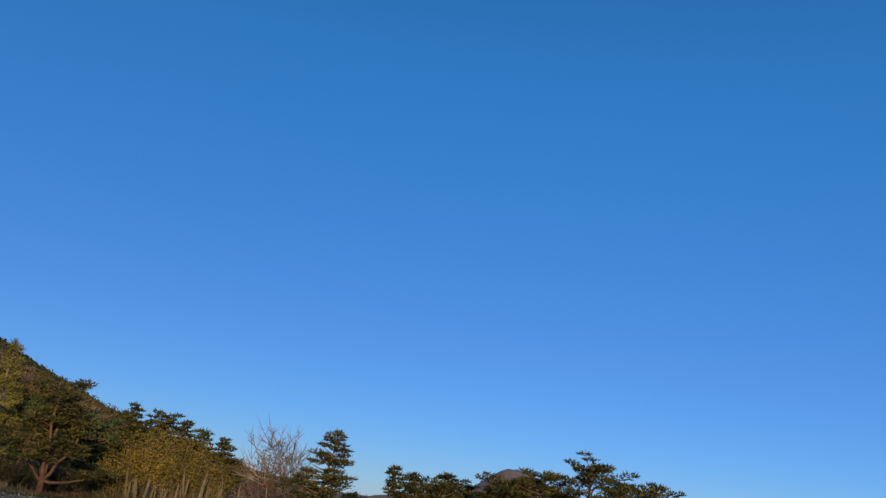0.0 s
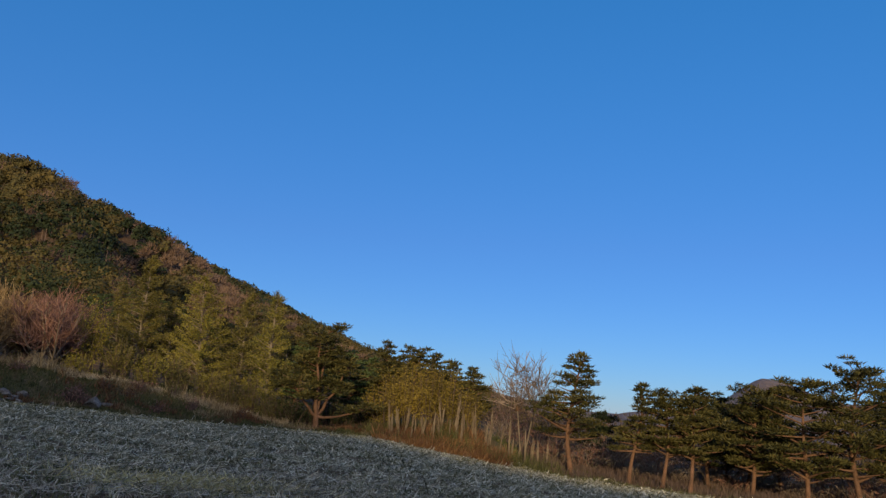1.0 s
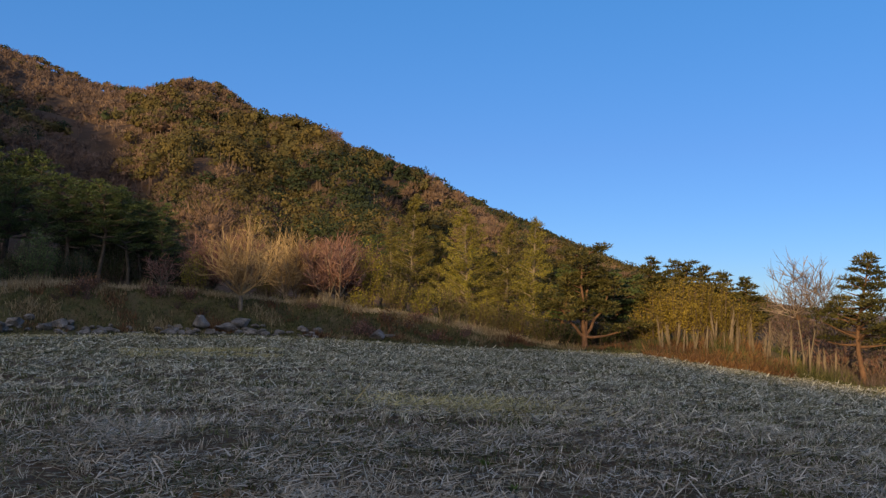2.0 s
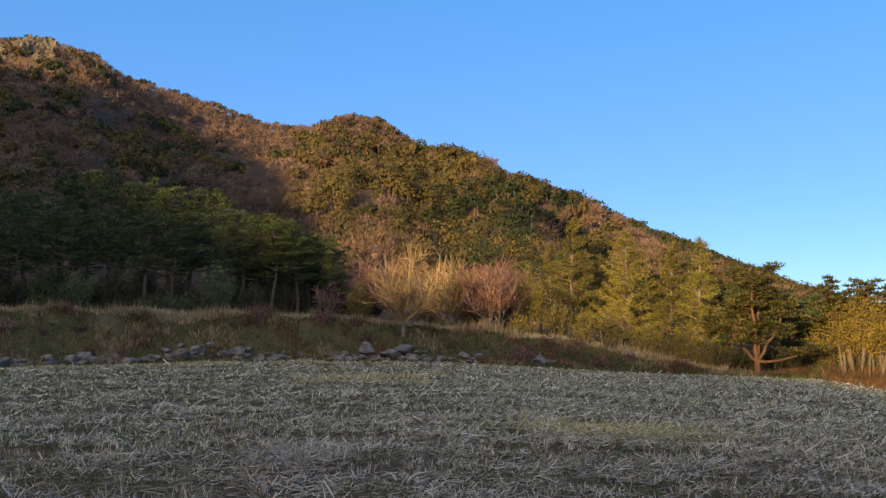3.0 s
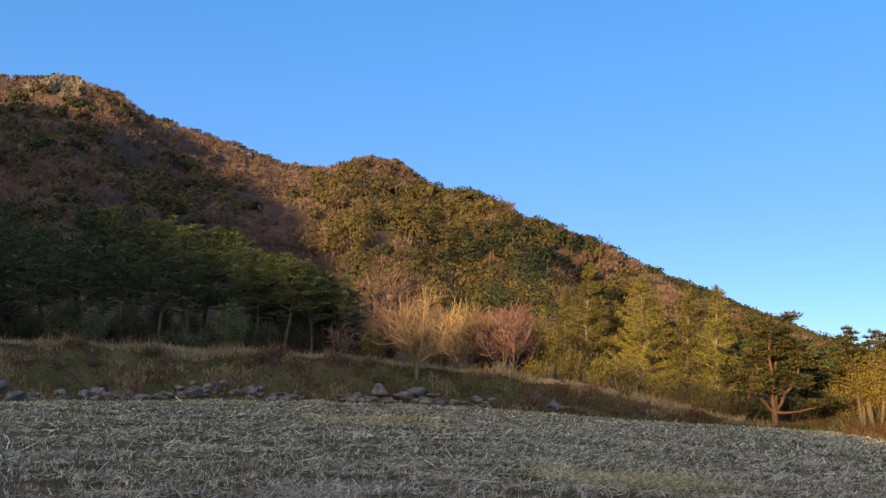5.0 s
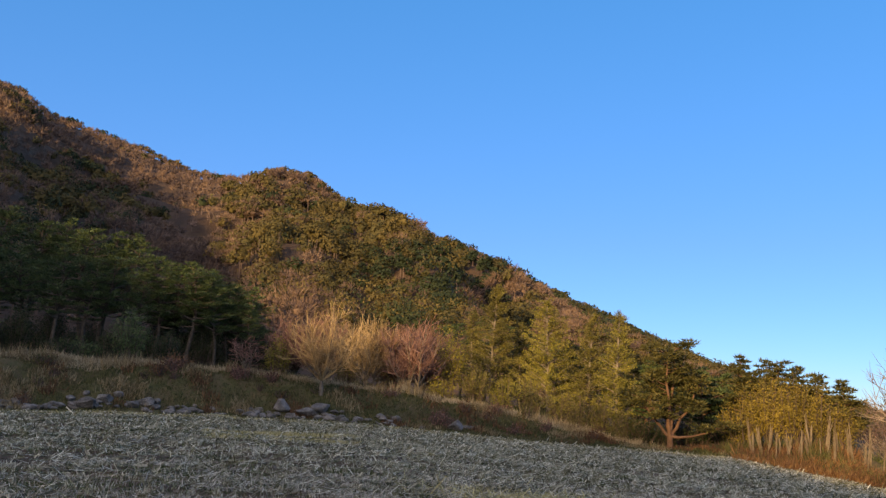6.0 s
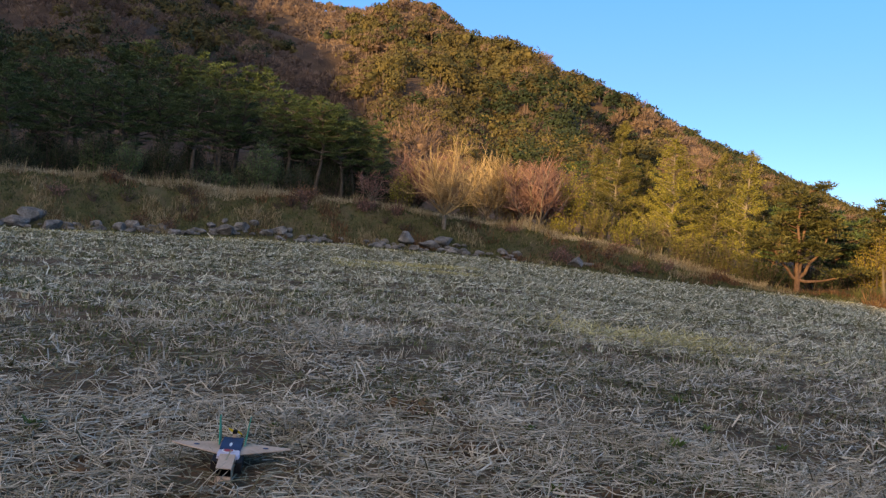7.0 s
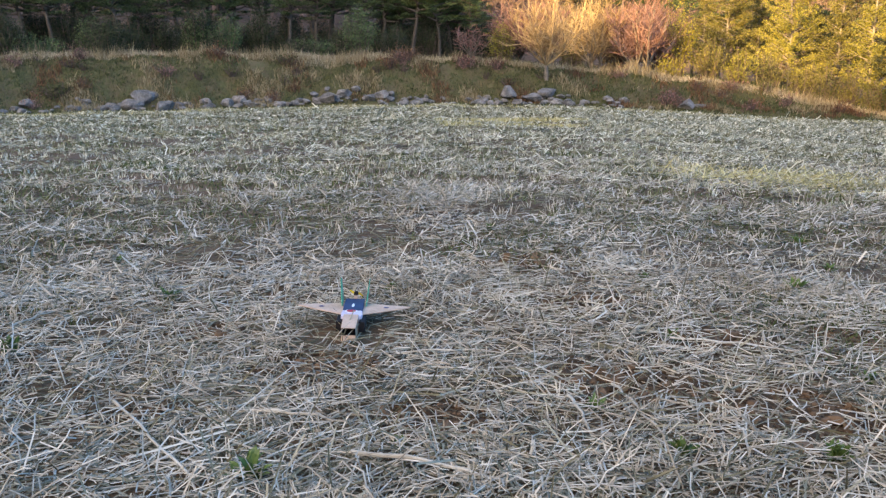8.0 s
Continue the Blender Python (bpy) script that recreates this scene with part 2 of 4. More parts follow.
def leaves(soup, p, size, slot=0, flat=0.0):
    """Many small four-cornered leaf sprays, turned every way; flat leans them level."""
    n = len(p)
    nrm = rng.normal(size=(n, 3))
    nrm[:, 2] += flat * np.sign(nrm[:, 2])
    nrm = unit(nrm)
    a = any_side(nrm)
    turn = rng.uniform(0, 6.28, n)[:, None]
    b = np.cross(nrm, a)
    a, b = a * np.cos(turn) + b * np.sin(turn), b * np.cos(turn) - a * np.sin(turn)
    s = np.broadcast_to(size, n)[:, None]
    v = np.stack([p - a * s * 0.5, p - b * s * 0.28, p + a * s * 0.5, p + b * s * 0.28], 1)
    soup.add(v, np.arange(4 * n).reshape(-1, 4), slot)


def part(name, data, parent, label=""):
    ob = new(name, data)
    ob.parent = parent
    if label:
        tagged(ob, label)
    return ob


def thing(name, label, category, at=(0, 0, 0), turn=0.0, size=1.0, group="", kind=""):
    ob = new(name)
    ob.matrix_basis = pose(*at, 0, 0, turn) @ Matrix.Scale(size, 4)
    return tagged(ob, label, category, group, kind)


# ---------------------------------------------------------------- the lie of the land


def ripple(x, y, size, seed, octaves=4):
    """Smooth random relief about -1..1 from crossed waves."""
    r = np.random.default_rng(seed)
    out, amp = 0.0, 1.0
    for o in range(octaves):
        for _ in range(4):
            a, ph = r.uniform(0, 6.28, 2)
            k = 6.28 / size * r.uniform(0.7, 1.4)
            out = out + amp * 0.35 * np.sin(k * (x * np.cos(a) + y * np.sin(a)) + ph + 0.9 * np.sin(k * 0.63 * (y * np.cos(a) - x * np.sin(a)) + 2 * ph))
        size, amp = size / 2.1, amp * 0.5
    return out


def smooth(a, b, x):
    t = np.clip((x - a) / (b - a), 0, 1)
    return t * t * (3 - 2 * t)


FIELD_EDGE = 42.0
EDGE_Z = ([-180, -90, -35, -27, -19, -10, 0, 8, 13, 19, 24, 33, 37, 41, 47, 60, 90, 180],
          [0, 0, -.17, -.14, -.04, .06, 0.0, -.30, -.46, -.55, -.63, -1.5, -1.85, -2.0, -2.15, -2.3, -1.5, 0])
BANK_Z = ([-180, -90, -35, -27, -20, -14, -7, -2, 4.4, 10, 15.3, 18.3, 22, 25, 28, 31, 34, 37, 41, 47, 60, 90, 180],
          [1.5, 2.0, 2.27, 2.38, 2.43, 2.33, 2.19, 1.8, 1.45, .84, 0, -.55, -.5, -.4, -.1, -.1, -1.2, -1.9, -2.2, -2.4, -2.6, -1, 1.5])
RIDGE_EL = ([-60, -40, -32, -28, -25.5, -24, -21.7, -20, -18, -14.6, -10.9, -9.2, -7.2, -5.6, -3.7, -1.8, .5, 3.2, 7, 10, 13.6, 17, 20, 22, 25.2, 30.5, 34, 40],
            [12, 14.6, 16.1, 16.5, 17.0, 17.0, 16.5, 15.4, 15.0, 14.2, 13.1, 12.9, 13.1, 13.6, 13.3, 12.2, 10.85, 10.2, 9.3, 7.95, 6.3, 4.8, 3.4, 2.5, 1.2, -1.0, -1.4, -2])
RIDGE_R = ([-60, -12, -9, -6, 8, 25, 40], [640, 620, 520, 440, 410, 330, 280])
FAR_EL = ([-60, 28, 31, 35, 40, 45, 47, 48.7, 50.2, 53, 58, 64, 80, 100], [-1, -.2, .2, 0, -.2, .5, 1.5, 2.5, 2.3, 1.6, 1.2, 1.5, 1.0, .5])
SHADE_H = ([-900, -600, -454, -204, -169, -60, -50, -44, -39, -35, -30, -22, -15, -11, -6, 0, 4, 10, 60, 300], [275, 262, 238, 158, 138, 81, 75.6, 75.2, 74.4, 71.8, 68.6, 68.3, 67.6, 66.2, 65.0, 64.0, 63.4, 62.6, 59.5, 41])


def ground_z(x, y):
    x, y = np.asarray(x, float), np.asarray(y, float)
    az, r = np.degrees(np.arctan2(x, y)), np.hypot(x, y)
    edge, bank = np.interp(az, *EDGE_Z), np.interp(az, *BANK_Z)
    z = edge * np.minimum(r / FIELD_EDGE, 1.0) ** 1.3 + 0.03 * ripple(x, y, 5, 3, 2) * smooth(1.5, 5, r)
    step = smooth(FIELD_EDGE + 0.4, FIELD_EDGE + 4.6, r + 0.5 * ripple(x, y, 7, 5, 2))
    z = z + (bank - edge) * step + 0.13 * ripple(x, y, 3, 8, 3) * smooth(FIELD_EDGE + 0.4, FIELD_EDGE + 2, r) * (1 - smooth(70, 90, r))
    # the near hill, with a spur that runs down from the hump
    front = smooth(-75, -55, az) * (1 - smooth(36, 44, az))
    rr = np.interp(az, *RIDGE_R)
    top = 1.5 + rr * np.tan(np.radians(np.interp(az, *RIDGE_EL)))
    p = (r - 75) / (rr - 75)
    up = np.clip(p, 0, 1) ** 1.12
    spur = 16 * np.exp(-((az - (-5 + 13 * (1 - p))) / 3.0) ** 2) - 20 * np.exp(-((az - (0.2 + 13 * (1 - p))) / 2.4) ** 2) \
        - 8 * np.exp(-((az - (-12 + 3 * (1 - p))) / 4.0) ** 2) + 4 * np.exp(-((az + 24) / 5.0) ** 2)
    relief = (spur + 9 * ripple(x, y, 120, 11, 3)) * np.clip(p, 0, 1) * np.clip(1 - p, 0, 1) * 3 * (1 - 0.9 * smooth(11, 20, az))
    hill = (top - bank) * up + relief
    hill = np.where(p > 1, (top - bank) * np.exp(-((p - 1) / 0.55) ** 2), hill)
    z = z + np.where(p > 0, hill * front, 0)
    # the valley to the side falls away and far hills close it
    valley = smooth(30, 40, az) * (1 - smooth(110, 140, az))
    z = z - valley * 10 * smooth(60, 220, r) * (r > 60)
    far = 1.5 + 1500 * np.tan(np.radians(np.interp(az, *FAR_EL))) + 10 + 6 * ripple(x, y, 260, 21, 3)
    z = z + np.maximum(far, 0) * np.exp(-((r - 1500) / 330) ** 2)
    low = 5 * np.exp(-((r - 330) / 90) ** 2) * smooth(26, 31, az) * (1 - smooth(36, 44, az))
    z = z + low
    # the ridge on the sun's side, which shades the field
    s, c = math.sin(radians(SUN_BEARING)), math.cos(radians(SUN_BEARING))
    v, u = -(x * s + y * c), -x * c + y * s
    z = z + (np.interp(u, *SHADE_H) + 0.9 * ripple(x, y, 18, 31, 3)) * np.exp(-((v + 350) / 115.0) ** 2)
    return z


def site(bearing, distance, lift=0.0):
    """A place on the ground, by bearing (degrees) and distance from the field's middle."""
    x, y = distance * math.sin(radians(bearing)), distance * math.cos(radians(bearing))
    return x, y, float(ground_z(x, y)) + lift


# ---------------------------------------------------------------- ground: one sheet to the horizon
bearings = np.concatenate([np.arange(-180, -48, 2.0), np.arange(-48, 75, 0.4), np.arange(75, 180, 2.0)])
rings = np.concatenate([[0.25], np.geomspace(0.6, 38, 60), np.arange(38.5, 49.5, 0.35), np.geomspace(50, 700, 110), np.geomspace(720, 4200, 34)])
az_g, r_g = np.meshgrid(np.radians(bearings), rings)
x_g, y_g = r_g * np.sin(az_g), r_g * np.cos(az_g)
ground = Soup()
nb, nr = len(bearings), len(rings)
grid = np.stack([x_g, y_g, ground_z(x_g, y_g)], -1)
i, j = np.meshgrid(np.arange(nr - 1), np.arange(nb), indexing="ij")
quads = np.stack([i * nb + j, (i + 1) * nb + j, (i + 1) * nb + (j + 1) % nb, i * nb + (j + 1) % nb], -1)
mid = 0.5 * (rings[:-1] + rings[1:])
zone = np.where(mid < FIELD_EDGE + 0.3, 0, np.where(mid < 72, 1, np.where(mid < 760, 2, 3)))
ground.v.append(grid.reshape(-1, 3))
ground.n = nb * nr
for k in range(4):
    ground.f.append(quads[zone == k].reshape(-1, 4))
    ground.slot.append(k)
ground.f.append(np.stack([np.arange(nb), (np.arange(nb) + 1) % nb, np.full(nb, nb * nr)], 1))
ground.slot.append(0)
ground.v.append(np.array([[0, 0, float(ground_z(0, 0))]]))
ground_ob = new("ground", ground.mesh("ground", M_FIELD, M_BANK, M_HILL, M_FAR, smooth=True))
tagged(ground_ob, "stubble field running up to a wooded hillside and valley", "ground", kind="structure")

# ---------------------------------------------------------------- hillside woods (far, uncountable)


ICO = unit(np.array([(a, b * 1.618, 0) for a in (-1, 1) for b in (-1, 1)] + [(0, a, b * 1.618) for a in (-1, 1) for b in (-1, 1)]
                    + [(b * 1.618, 0, a) for a in (-1, 1) for b in (-1, 1)], float))
ICO_FACES = np.array([(i, j, k) for i in range(12) for j in range(i + 1, 12) for k in range(j + 1, 12)
                      if max(np.linalg.norm(ICO[i] - ICO[j]), np.linalg.norm(ICO[j] - ICO[k]), np.linalg.norm(ICO[i] - ICO[k])) < 1.2])
ICO_FACES = np.array([f if np.linalg.det(ICO[f]) > 0 else f[::-1] for f in ICO_FACES])


def wood(name, label, mats, keep, n, seed, height, bare):
    """Woods of many crowns: each a dim ragged heart inside a lobed skin of sprays, on a stem."""
    g = np.random.default_rng(seed)
    az = g.uniform(-44, 34, n)
    rr = np.interp(az, *RIDGE_R)
    r = 82 + (rr * 1.04 - 82) * g.uniform(0, 1, n) ** 0.68
    x, y = r * np.sin(np.radians(az)), r * np.cos(np.radians(az))
    ok = keep(ripple(x, y, 90, 41, 3) + g.normal(0, 0.35, n), az, r / rr) & ((az < 17) | (r > 190) | ((not bare) & (r > 100))) & ~((az > -27.6) & (az < -24.2) & (r > 418) & (r < 497))
    x, y, r, az = x[ok], y[ok], r[ok], az[ok]
    z, m = ground_z(x, y), len(x)
    h = height * 1.12 * g.uniform(0.62, 1.25, m) * np.where((az > 17) & (r < 190), 0.6, 1.0)
    wide = h * g.uniform(0.30, 0.42, m)
    mid_ = np.stack([x, y, z + h * 0.56], 1)
    # mostly light tones on the sunlit side, dark ones mixed into the shaded side
    tone = np.where((az > -9) & (g.random(m) < 0.75), 2 * g.integers(0, 2, m), g.integers(0, len(mats), m))
    soup = Soup()
    # deep tone paints the shade of the right crest, then of the gully
    tone = np.where((not bare) & (az > 6) & (r > 250) & (g.random(m) < 0.6), 1, tone)
    tone = np.where((not bare) & (az > 0) & (az < 7) & (r < 170) & (g.random(m) < 0.6), 1, tone)
    heart = mid_[:, None] + ICO[None] * (wide[:, None] * g.uniform(0.35, 0.78, (m, 12)))[..., None] * [1, 1, 0.8] * (0.65 if bare else 1.0) * np.clip(r / 260, 0.55, 1.0)[:, None, None]
    spray = np.clip(0.0022 * r, 0.24, 1.05)
    count = np.clip((8 if bare else 11) * (wide / spray) ** 2, 11, np.clip(30000 / r, 70, 200)).astype(int)
    tree = np.repeat(np.arange(m), count)
    d = unit(g.normal(size=(len(tree), 3)))
    d[:, 2] = np.where(d[:, 2] < -0.35, -d[:, 2], d[:, 2])
    wave = unit(g.normal(size=(m, 3, 3)))
    lobe = 1 + 0.17 * np.sin(np.einsum("nkc,nc->nk", wave[tree], d) * 4.2 + g.uniform(0, 6.28, (m, 3))[tree]).sum(1)
    p = mid_[tree] + d * (wide[tree] * lobe * g.uniform(0.8, 1.06, len(tree)))[:, None] * [1, 1, 0.85]
    along = unit(np.cross(d, g.normal(size=d.shape)))
    size = spray[tree] * g.uniform(0.8, 1.5, len(tree))
    for k in range(len(mats)):
        w, c = tone[tree] == k, tone == k
        soup.add(heart[c], (ICO_FACES[None] + 12 * np.arange(c.sum())[:, None, None]).reshape(-1, 3), k)
        if bare:
            blades(soup, p[w] - d[w] * size[w][:, None] * 0.8, d[w] * 0.9 + along[w] * 0.45 + [0, 0, 0.45], size[w] * 1.9, size[w] * 0.34, k, along[w] + g.normal(0, 0.4, (w.sum(), 3)))
        else:
            blades(soup, p[w], along[w] + 0.35 * d[w], size[w] * 1.25, size[w] * 0.8, k, d[w] + g.normal(0, 0.25, (w.sum(), 3)))
    sticks(soup, np.stack([x, y, z - 0.5], 1), mid_, h * 0.025, h * 0.015, 3, len(mats))
    return tagged(new(name, soup.mesh(name, *mats, M_HILLBARE_DARK)), label, "woods", kind="stuff")


# low down at bearings 0 to 7 only pines, to darken the shaded gully
wood("hill_pines", "dark green pines scattered over the hillside, deepened where shade lies", (M_HILLPINE, M_HILLPINE_SHADE, M_HILLPINE_OLIVE),
     lambda q, az, p: ((q > 0.15 + 0.6 * np.exp(-((az + 12) / 5) ** 2) + 0.75 * ((az < -9) & (p > 0.66))) | ((p > 0.985) & (q > -0.5)) | ((p < 0.78) & (az > -9) & (az < 3) & (q > -0.95)) | ((p < 0.4) & (az > 0) & (az < 7))
                       | ((az > 3) & (p > 0.5) & (q > -0.6)) | ((az > 15) & (q > -0.9)) | ((az < -14) & (p < 0.55) & (q > -0.4))), 9000, 51, 5.2, False)
wood("hill_thicket", "leafless brown oaks covering the hillside", (M_HILLBARE, M_HILLBARE_DARK, M_HILLBARE_TAN),
     lambda q, az, p: ((q < 0.3) | ((az < -9) & (p > 0.66))) & ~((p < 0.72) & (az > -8) & (az < 2) & (q > -0.1)) & ~((az > 4) & (p > 0.5) & (q > 0.1)) & ~((p < 0.4) & (az > 0) & (az < 7)), 12500, 61, 4.4, True)



def valley_scrub():
    """Leafless brown scrub over the valley side below the pines."""
    g = np.random.default_rng(71)
    m = 1500
    az, r = np.radians(g.uniform(29, 72, m)), 58 + 240 * g.uniform(0, 1, m) ** 1.4
    x, y = r * np.sin(az), r * np.cos(az)
    h = g.uniform(1.6, 4.0, m)
    per = np.clip(7000 / r, 30, 130).astype(int)
    tree = np.repeat(np.arange(m), per)
    d = unit(g.normal(size=(len(tree), 3)))
    c = np.stack([x, y, ground_z(x, y) + h * 0.45], 1)[tree] + d * h[tree][:, None] * [0.6, 0.6, 0.45] * g.uniform(0.4, 1.1, (len(tree), 1))
    size = np.clip(0.003 * r, 0.2, 0.8)[tree]
    soup, tone = Soup(), g.integers(0, 3, m)[tree]
    for k in range(3):
        w = tone == k
        blades(soup, c[w], d[w] + [0, 0, 0.5], size[w] * 1.7, size[w] * 0.35, k)
    return tagged(new("valley_scrub", soup.mesh("valley_scrub", M_HILLBARE, M_HILLBARE_DARK, M_HILLPINE_OLIVE)), "leafless brown scrub covering the valley side", "woods", kind="stuff")


valley_scrub()

# ---------------------------------------------------------------- trees


def bend(p0, p1, sag, n=5):
    """Points of a limb from p0 to p1 that bows by sag upwards."""
    t = np.linspace(0, 1, n)[:, None]
    return np.asarray(p0) * (1 - t) + np.asarray(p1) * t + np.array([0, 0, 1.0]) * sag * np.sin(np.pi * t)


def needle_pad(soup, centre, wide, thick, count, g):
    """A flat tier of needle tufts that point outwards, their flats turned to the sky."""
    d = unit(g.normal(size=(count, 3)))
    reach = np.cbrt(g.uniform(0.1, 1, (count, 1))) * (1 + 0.22 * np.sin(3 * np.arctan2(d[:, 1:2], d[:, 0:1]) + g.uniform(0, 6.28)))
    p = centre + d * np.array([wide, wide, thick]) * reach
    out = d * [1, 1, 0.25] + [0, 0, 0.3] + g.normal(0, 0.25, (count, 3))
    blades(soup, p, out, g.uniform(0.12, 0.26, count), g.uniform(0.05, 0.10, count), 0, np.array([0, 0, 1.0]) + 0.5 * d + g.normal(0, 0.4, (count, 3)))


def pine(label, h, bare, spread, seed, shape="flat", lean=0.0, dense=1.0, needles=None, at=(0, 0, 0), group="pines beside the field", bark=None, tiers=None):
    """A red pine: bare crooked bole, limbs, and a crown of needle pads in tiers."""
    g = np.random.default_rng(seed)
    ob = thing("pine_tree", label, "tree", at, group=group)
    t = np.linspace(0, 1, 9)
    bole = np.stack([lean * h * t ** 1.4 + 0.035 * h * (np.sin(5 * t + seed) - np.sin(seed)), 0.03 * h * (np.sin(4 * t + 2 * seed) - np.sin(2 * seed)), h * t * 0.97], 1)
    bole[0] = (0, 0, -0.15)
    thick = 0.021 * h * (1 - 0.86 * t) + 0.01
    thick[0] *= 1.35
    soup = Soup()
    tube(soup, bole, thick, 8)
    part("trunk", soup.mesh("trunk", bark or M_BARK, smooth=True), ob, "grey bark darkened for the wood's shade" if bark else "reddish flaking pine bark")
    crown = Soup()
    count = tiers or int(22 + h * 2.6)
    for k in range(count):
        f = bare + (0.98 - bare) * ((k + g.uniform(0, 0.7)) / count)
        base = np.array([np.interp(f, t, bole[:, i]) for i in range(3)])
        q = (f - bare) / (1 - bare)
        reach = {"flat": 0.55 + 0.75 * q - 1.05 * q ** 2.6, "cone": 1.05 - 0.88 * q, "dome": math.sin(math.pi * (0.17 + 0.79 * q))}[shape]
        length = spread * h * reach * g.uniform(0.65, 1.2)
        a = k * 2.4 + g.uniform(-0.5, 0.5)
        rise = length * g.uniform(-0.10, 0.42) + 0.04 * h * q
        tip = base + [length * math.cos(a), length * math.sin(a), rise]
        limb = Soup()
        pts = bend(base, tip, g.normal(0, 0.05) * length)
        tube(limb, pts, np.linspace(max(0.014, 0.013 * h * (1 - 0.7 * q)), 0.010, 5), 5)
        part("limb", limb.mesh("limb", bark or M_BARK, smooth=True), ob)
        for along in ((0.45, 0.72, 0.98) if length > 0.9 else (0.62, 0.96) if length > 0.5 else (0.85,)):
            c = base + (tip - base) * along + [g.normal(0, 0.07) * length, g.normal(0, 0.07) * length, 0.05 * h * 0.6]
            w = (0.15 + 0.17 * length) * g.uniform(0.75, 1.3)
            needle_pad(crown, c, w * 1.1, w * g.uniform(0.16, 0.30), int(dense * (36 + 150 * w)), g)
    needle_pad(crown, bole[-1], 0.14 + 0.02 * h, 0.15 + 0.025 * h, int(90 * dense), g)
    part("crown", crown.mesh("crown", needles or M_NEEDLE), ob, "tiers of dark green needles")
    return ob


def bare_tree(name, label, h, wide, seed, mat, stems=1, bole=0.25, fine=1.0, up=0.7, at=(0, 0, 0), bark=None, category="tree", thick=0.02):
    """A leafless tree: trunk, limbs, and a head of fine ascending twigs."""
    g = np.random.default_rng(seed)
    ob = thing(name, label, category, at)
    wood_ = Soup()
    ends = []
    for s in range(stems):
        a = s * 6.28 / stems + g.uniform(0, 1)
        foot = np.array([0.08 * math.cos(a), 0.08 * math.sin(a), -0.1]) * (stems > 1) + [0, 0, -0.1]
        top = foot + [0.16 * wide * math.cos(a) * (stems > 1), 0.16 * wide * math.sin(a) * (stems > 1), h * bole + 0.1]
        tube(wood_, bend(foot, top, 0.0, 5), np.linspace(thick * h, thick * h * 0.62, 5), 7)
        ends.append((top, thick * h * 0.62, a))
    part("trunk", wood_.mesh("trunk", M_GREYBARK, smooth=True), ob)
    tips = []
    for top, rad, a0 in ends:
        n = max(4, int(14 / math.sqrt(stems)))
        for k in range(n):
            a = a0 + k * 2.4
            out = wide * 0.5 * math.sqrt((k + 0.6) / n) * g.uniform(0.75, 1.05)
            tip = top + [out * math.cos(a), out * math.sin(a), (h * (1 - bole)) * (1 - 0.55 * (out / (0.5 * wide)) ** 2) * g.uniform(0.62, 0.8)]
            limb = Soup()
            pts = bend(top, tip, -0.05 * h, 6)
            tube(limb, pts, np.linspace(rad * 0.6, rad * 0.2, 6), 5)
            part("limb", limb.mesh("limb", bark or M_GREYBARK, smooth=True), ob)
            tips.append((pts, rad * 0.2))
    twig = Soup()
    p0, p1, r0 = [], [], []
    for pts, rad in tips:
        for k in range(int(16 * fine)):
            f = g.uniform(0.25, 1.0)
            b = np.array([np.interp(f, np.linspace(0, 1, 6), pts[:, i]) for i in range(3)])
            d = unit(g.normal(size=3) * [1, 1, 0.5] + [0.8 * b[0] / wide, 0.8 * b[1] / wide, up])
            e = b + d * h * g.uniform(0.10, 0.24)
            p0.append(b), p1.append(e), r0.append(0.012)
            for _ in range(5):
                q = b + (e - b) * g.uniform(0.25, 1)
                d2 = unit(d + g.normal(0, 0.45, 3) + [0, 0, 0.25 * up])
                p0.append(q), p1.append(q + d2 * h * g.uniform(0.05, 0.13)), r0.append(0.008)
    sticks(twig, np.array(p0), np.array(p1), np.array(r0) * (0.7 + 0.16 * h), np.array(r0) * 0.6, 3)
    part("crown", twig.mesh("crown", mat), ob, "fine leafless twigs")
    return ob


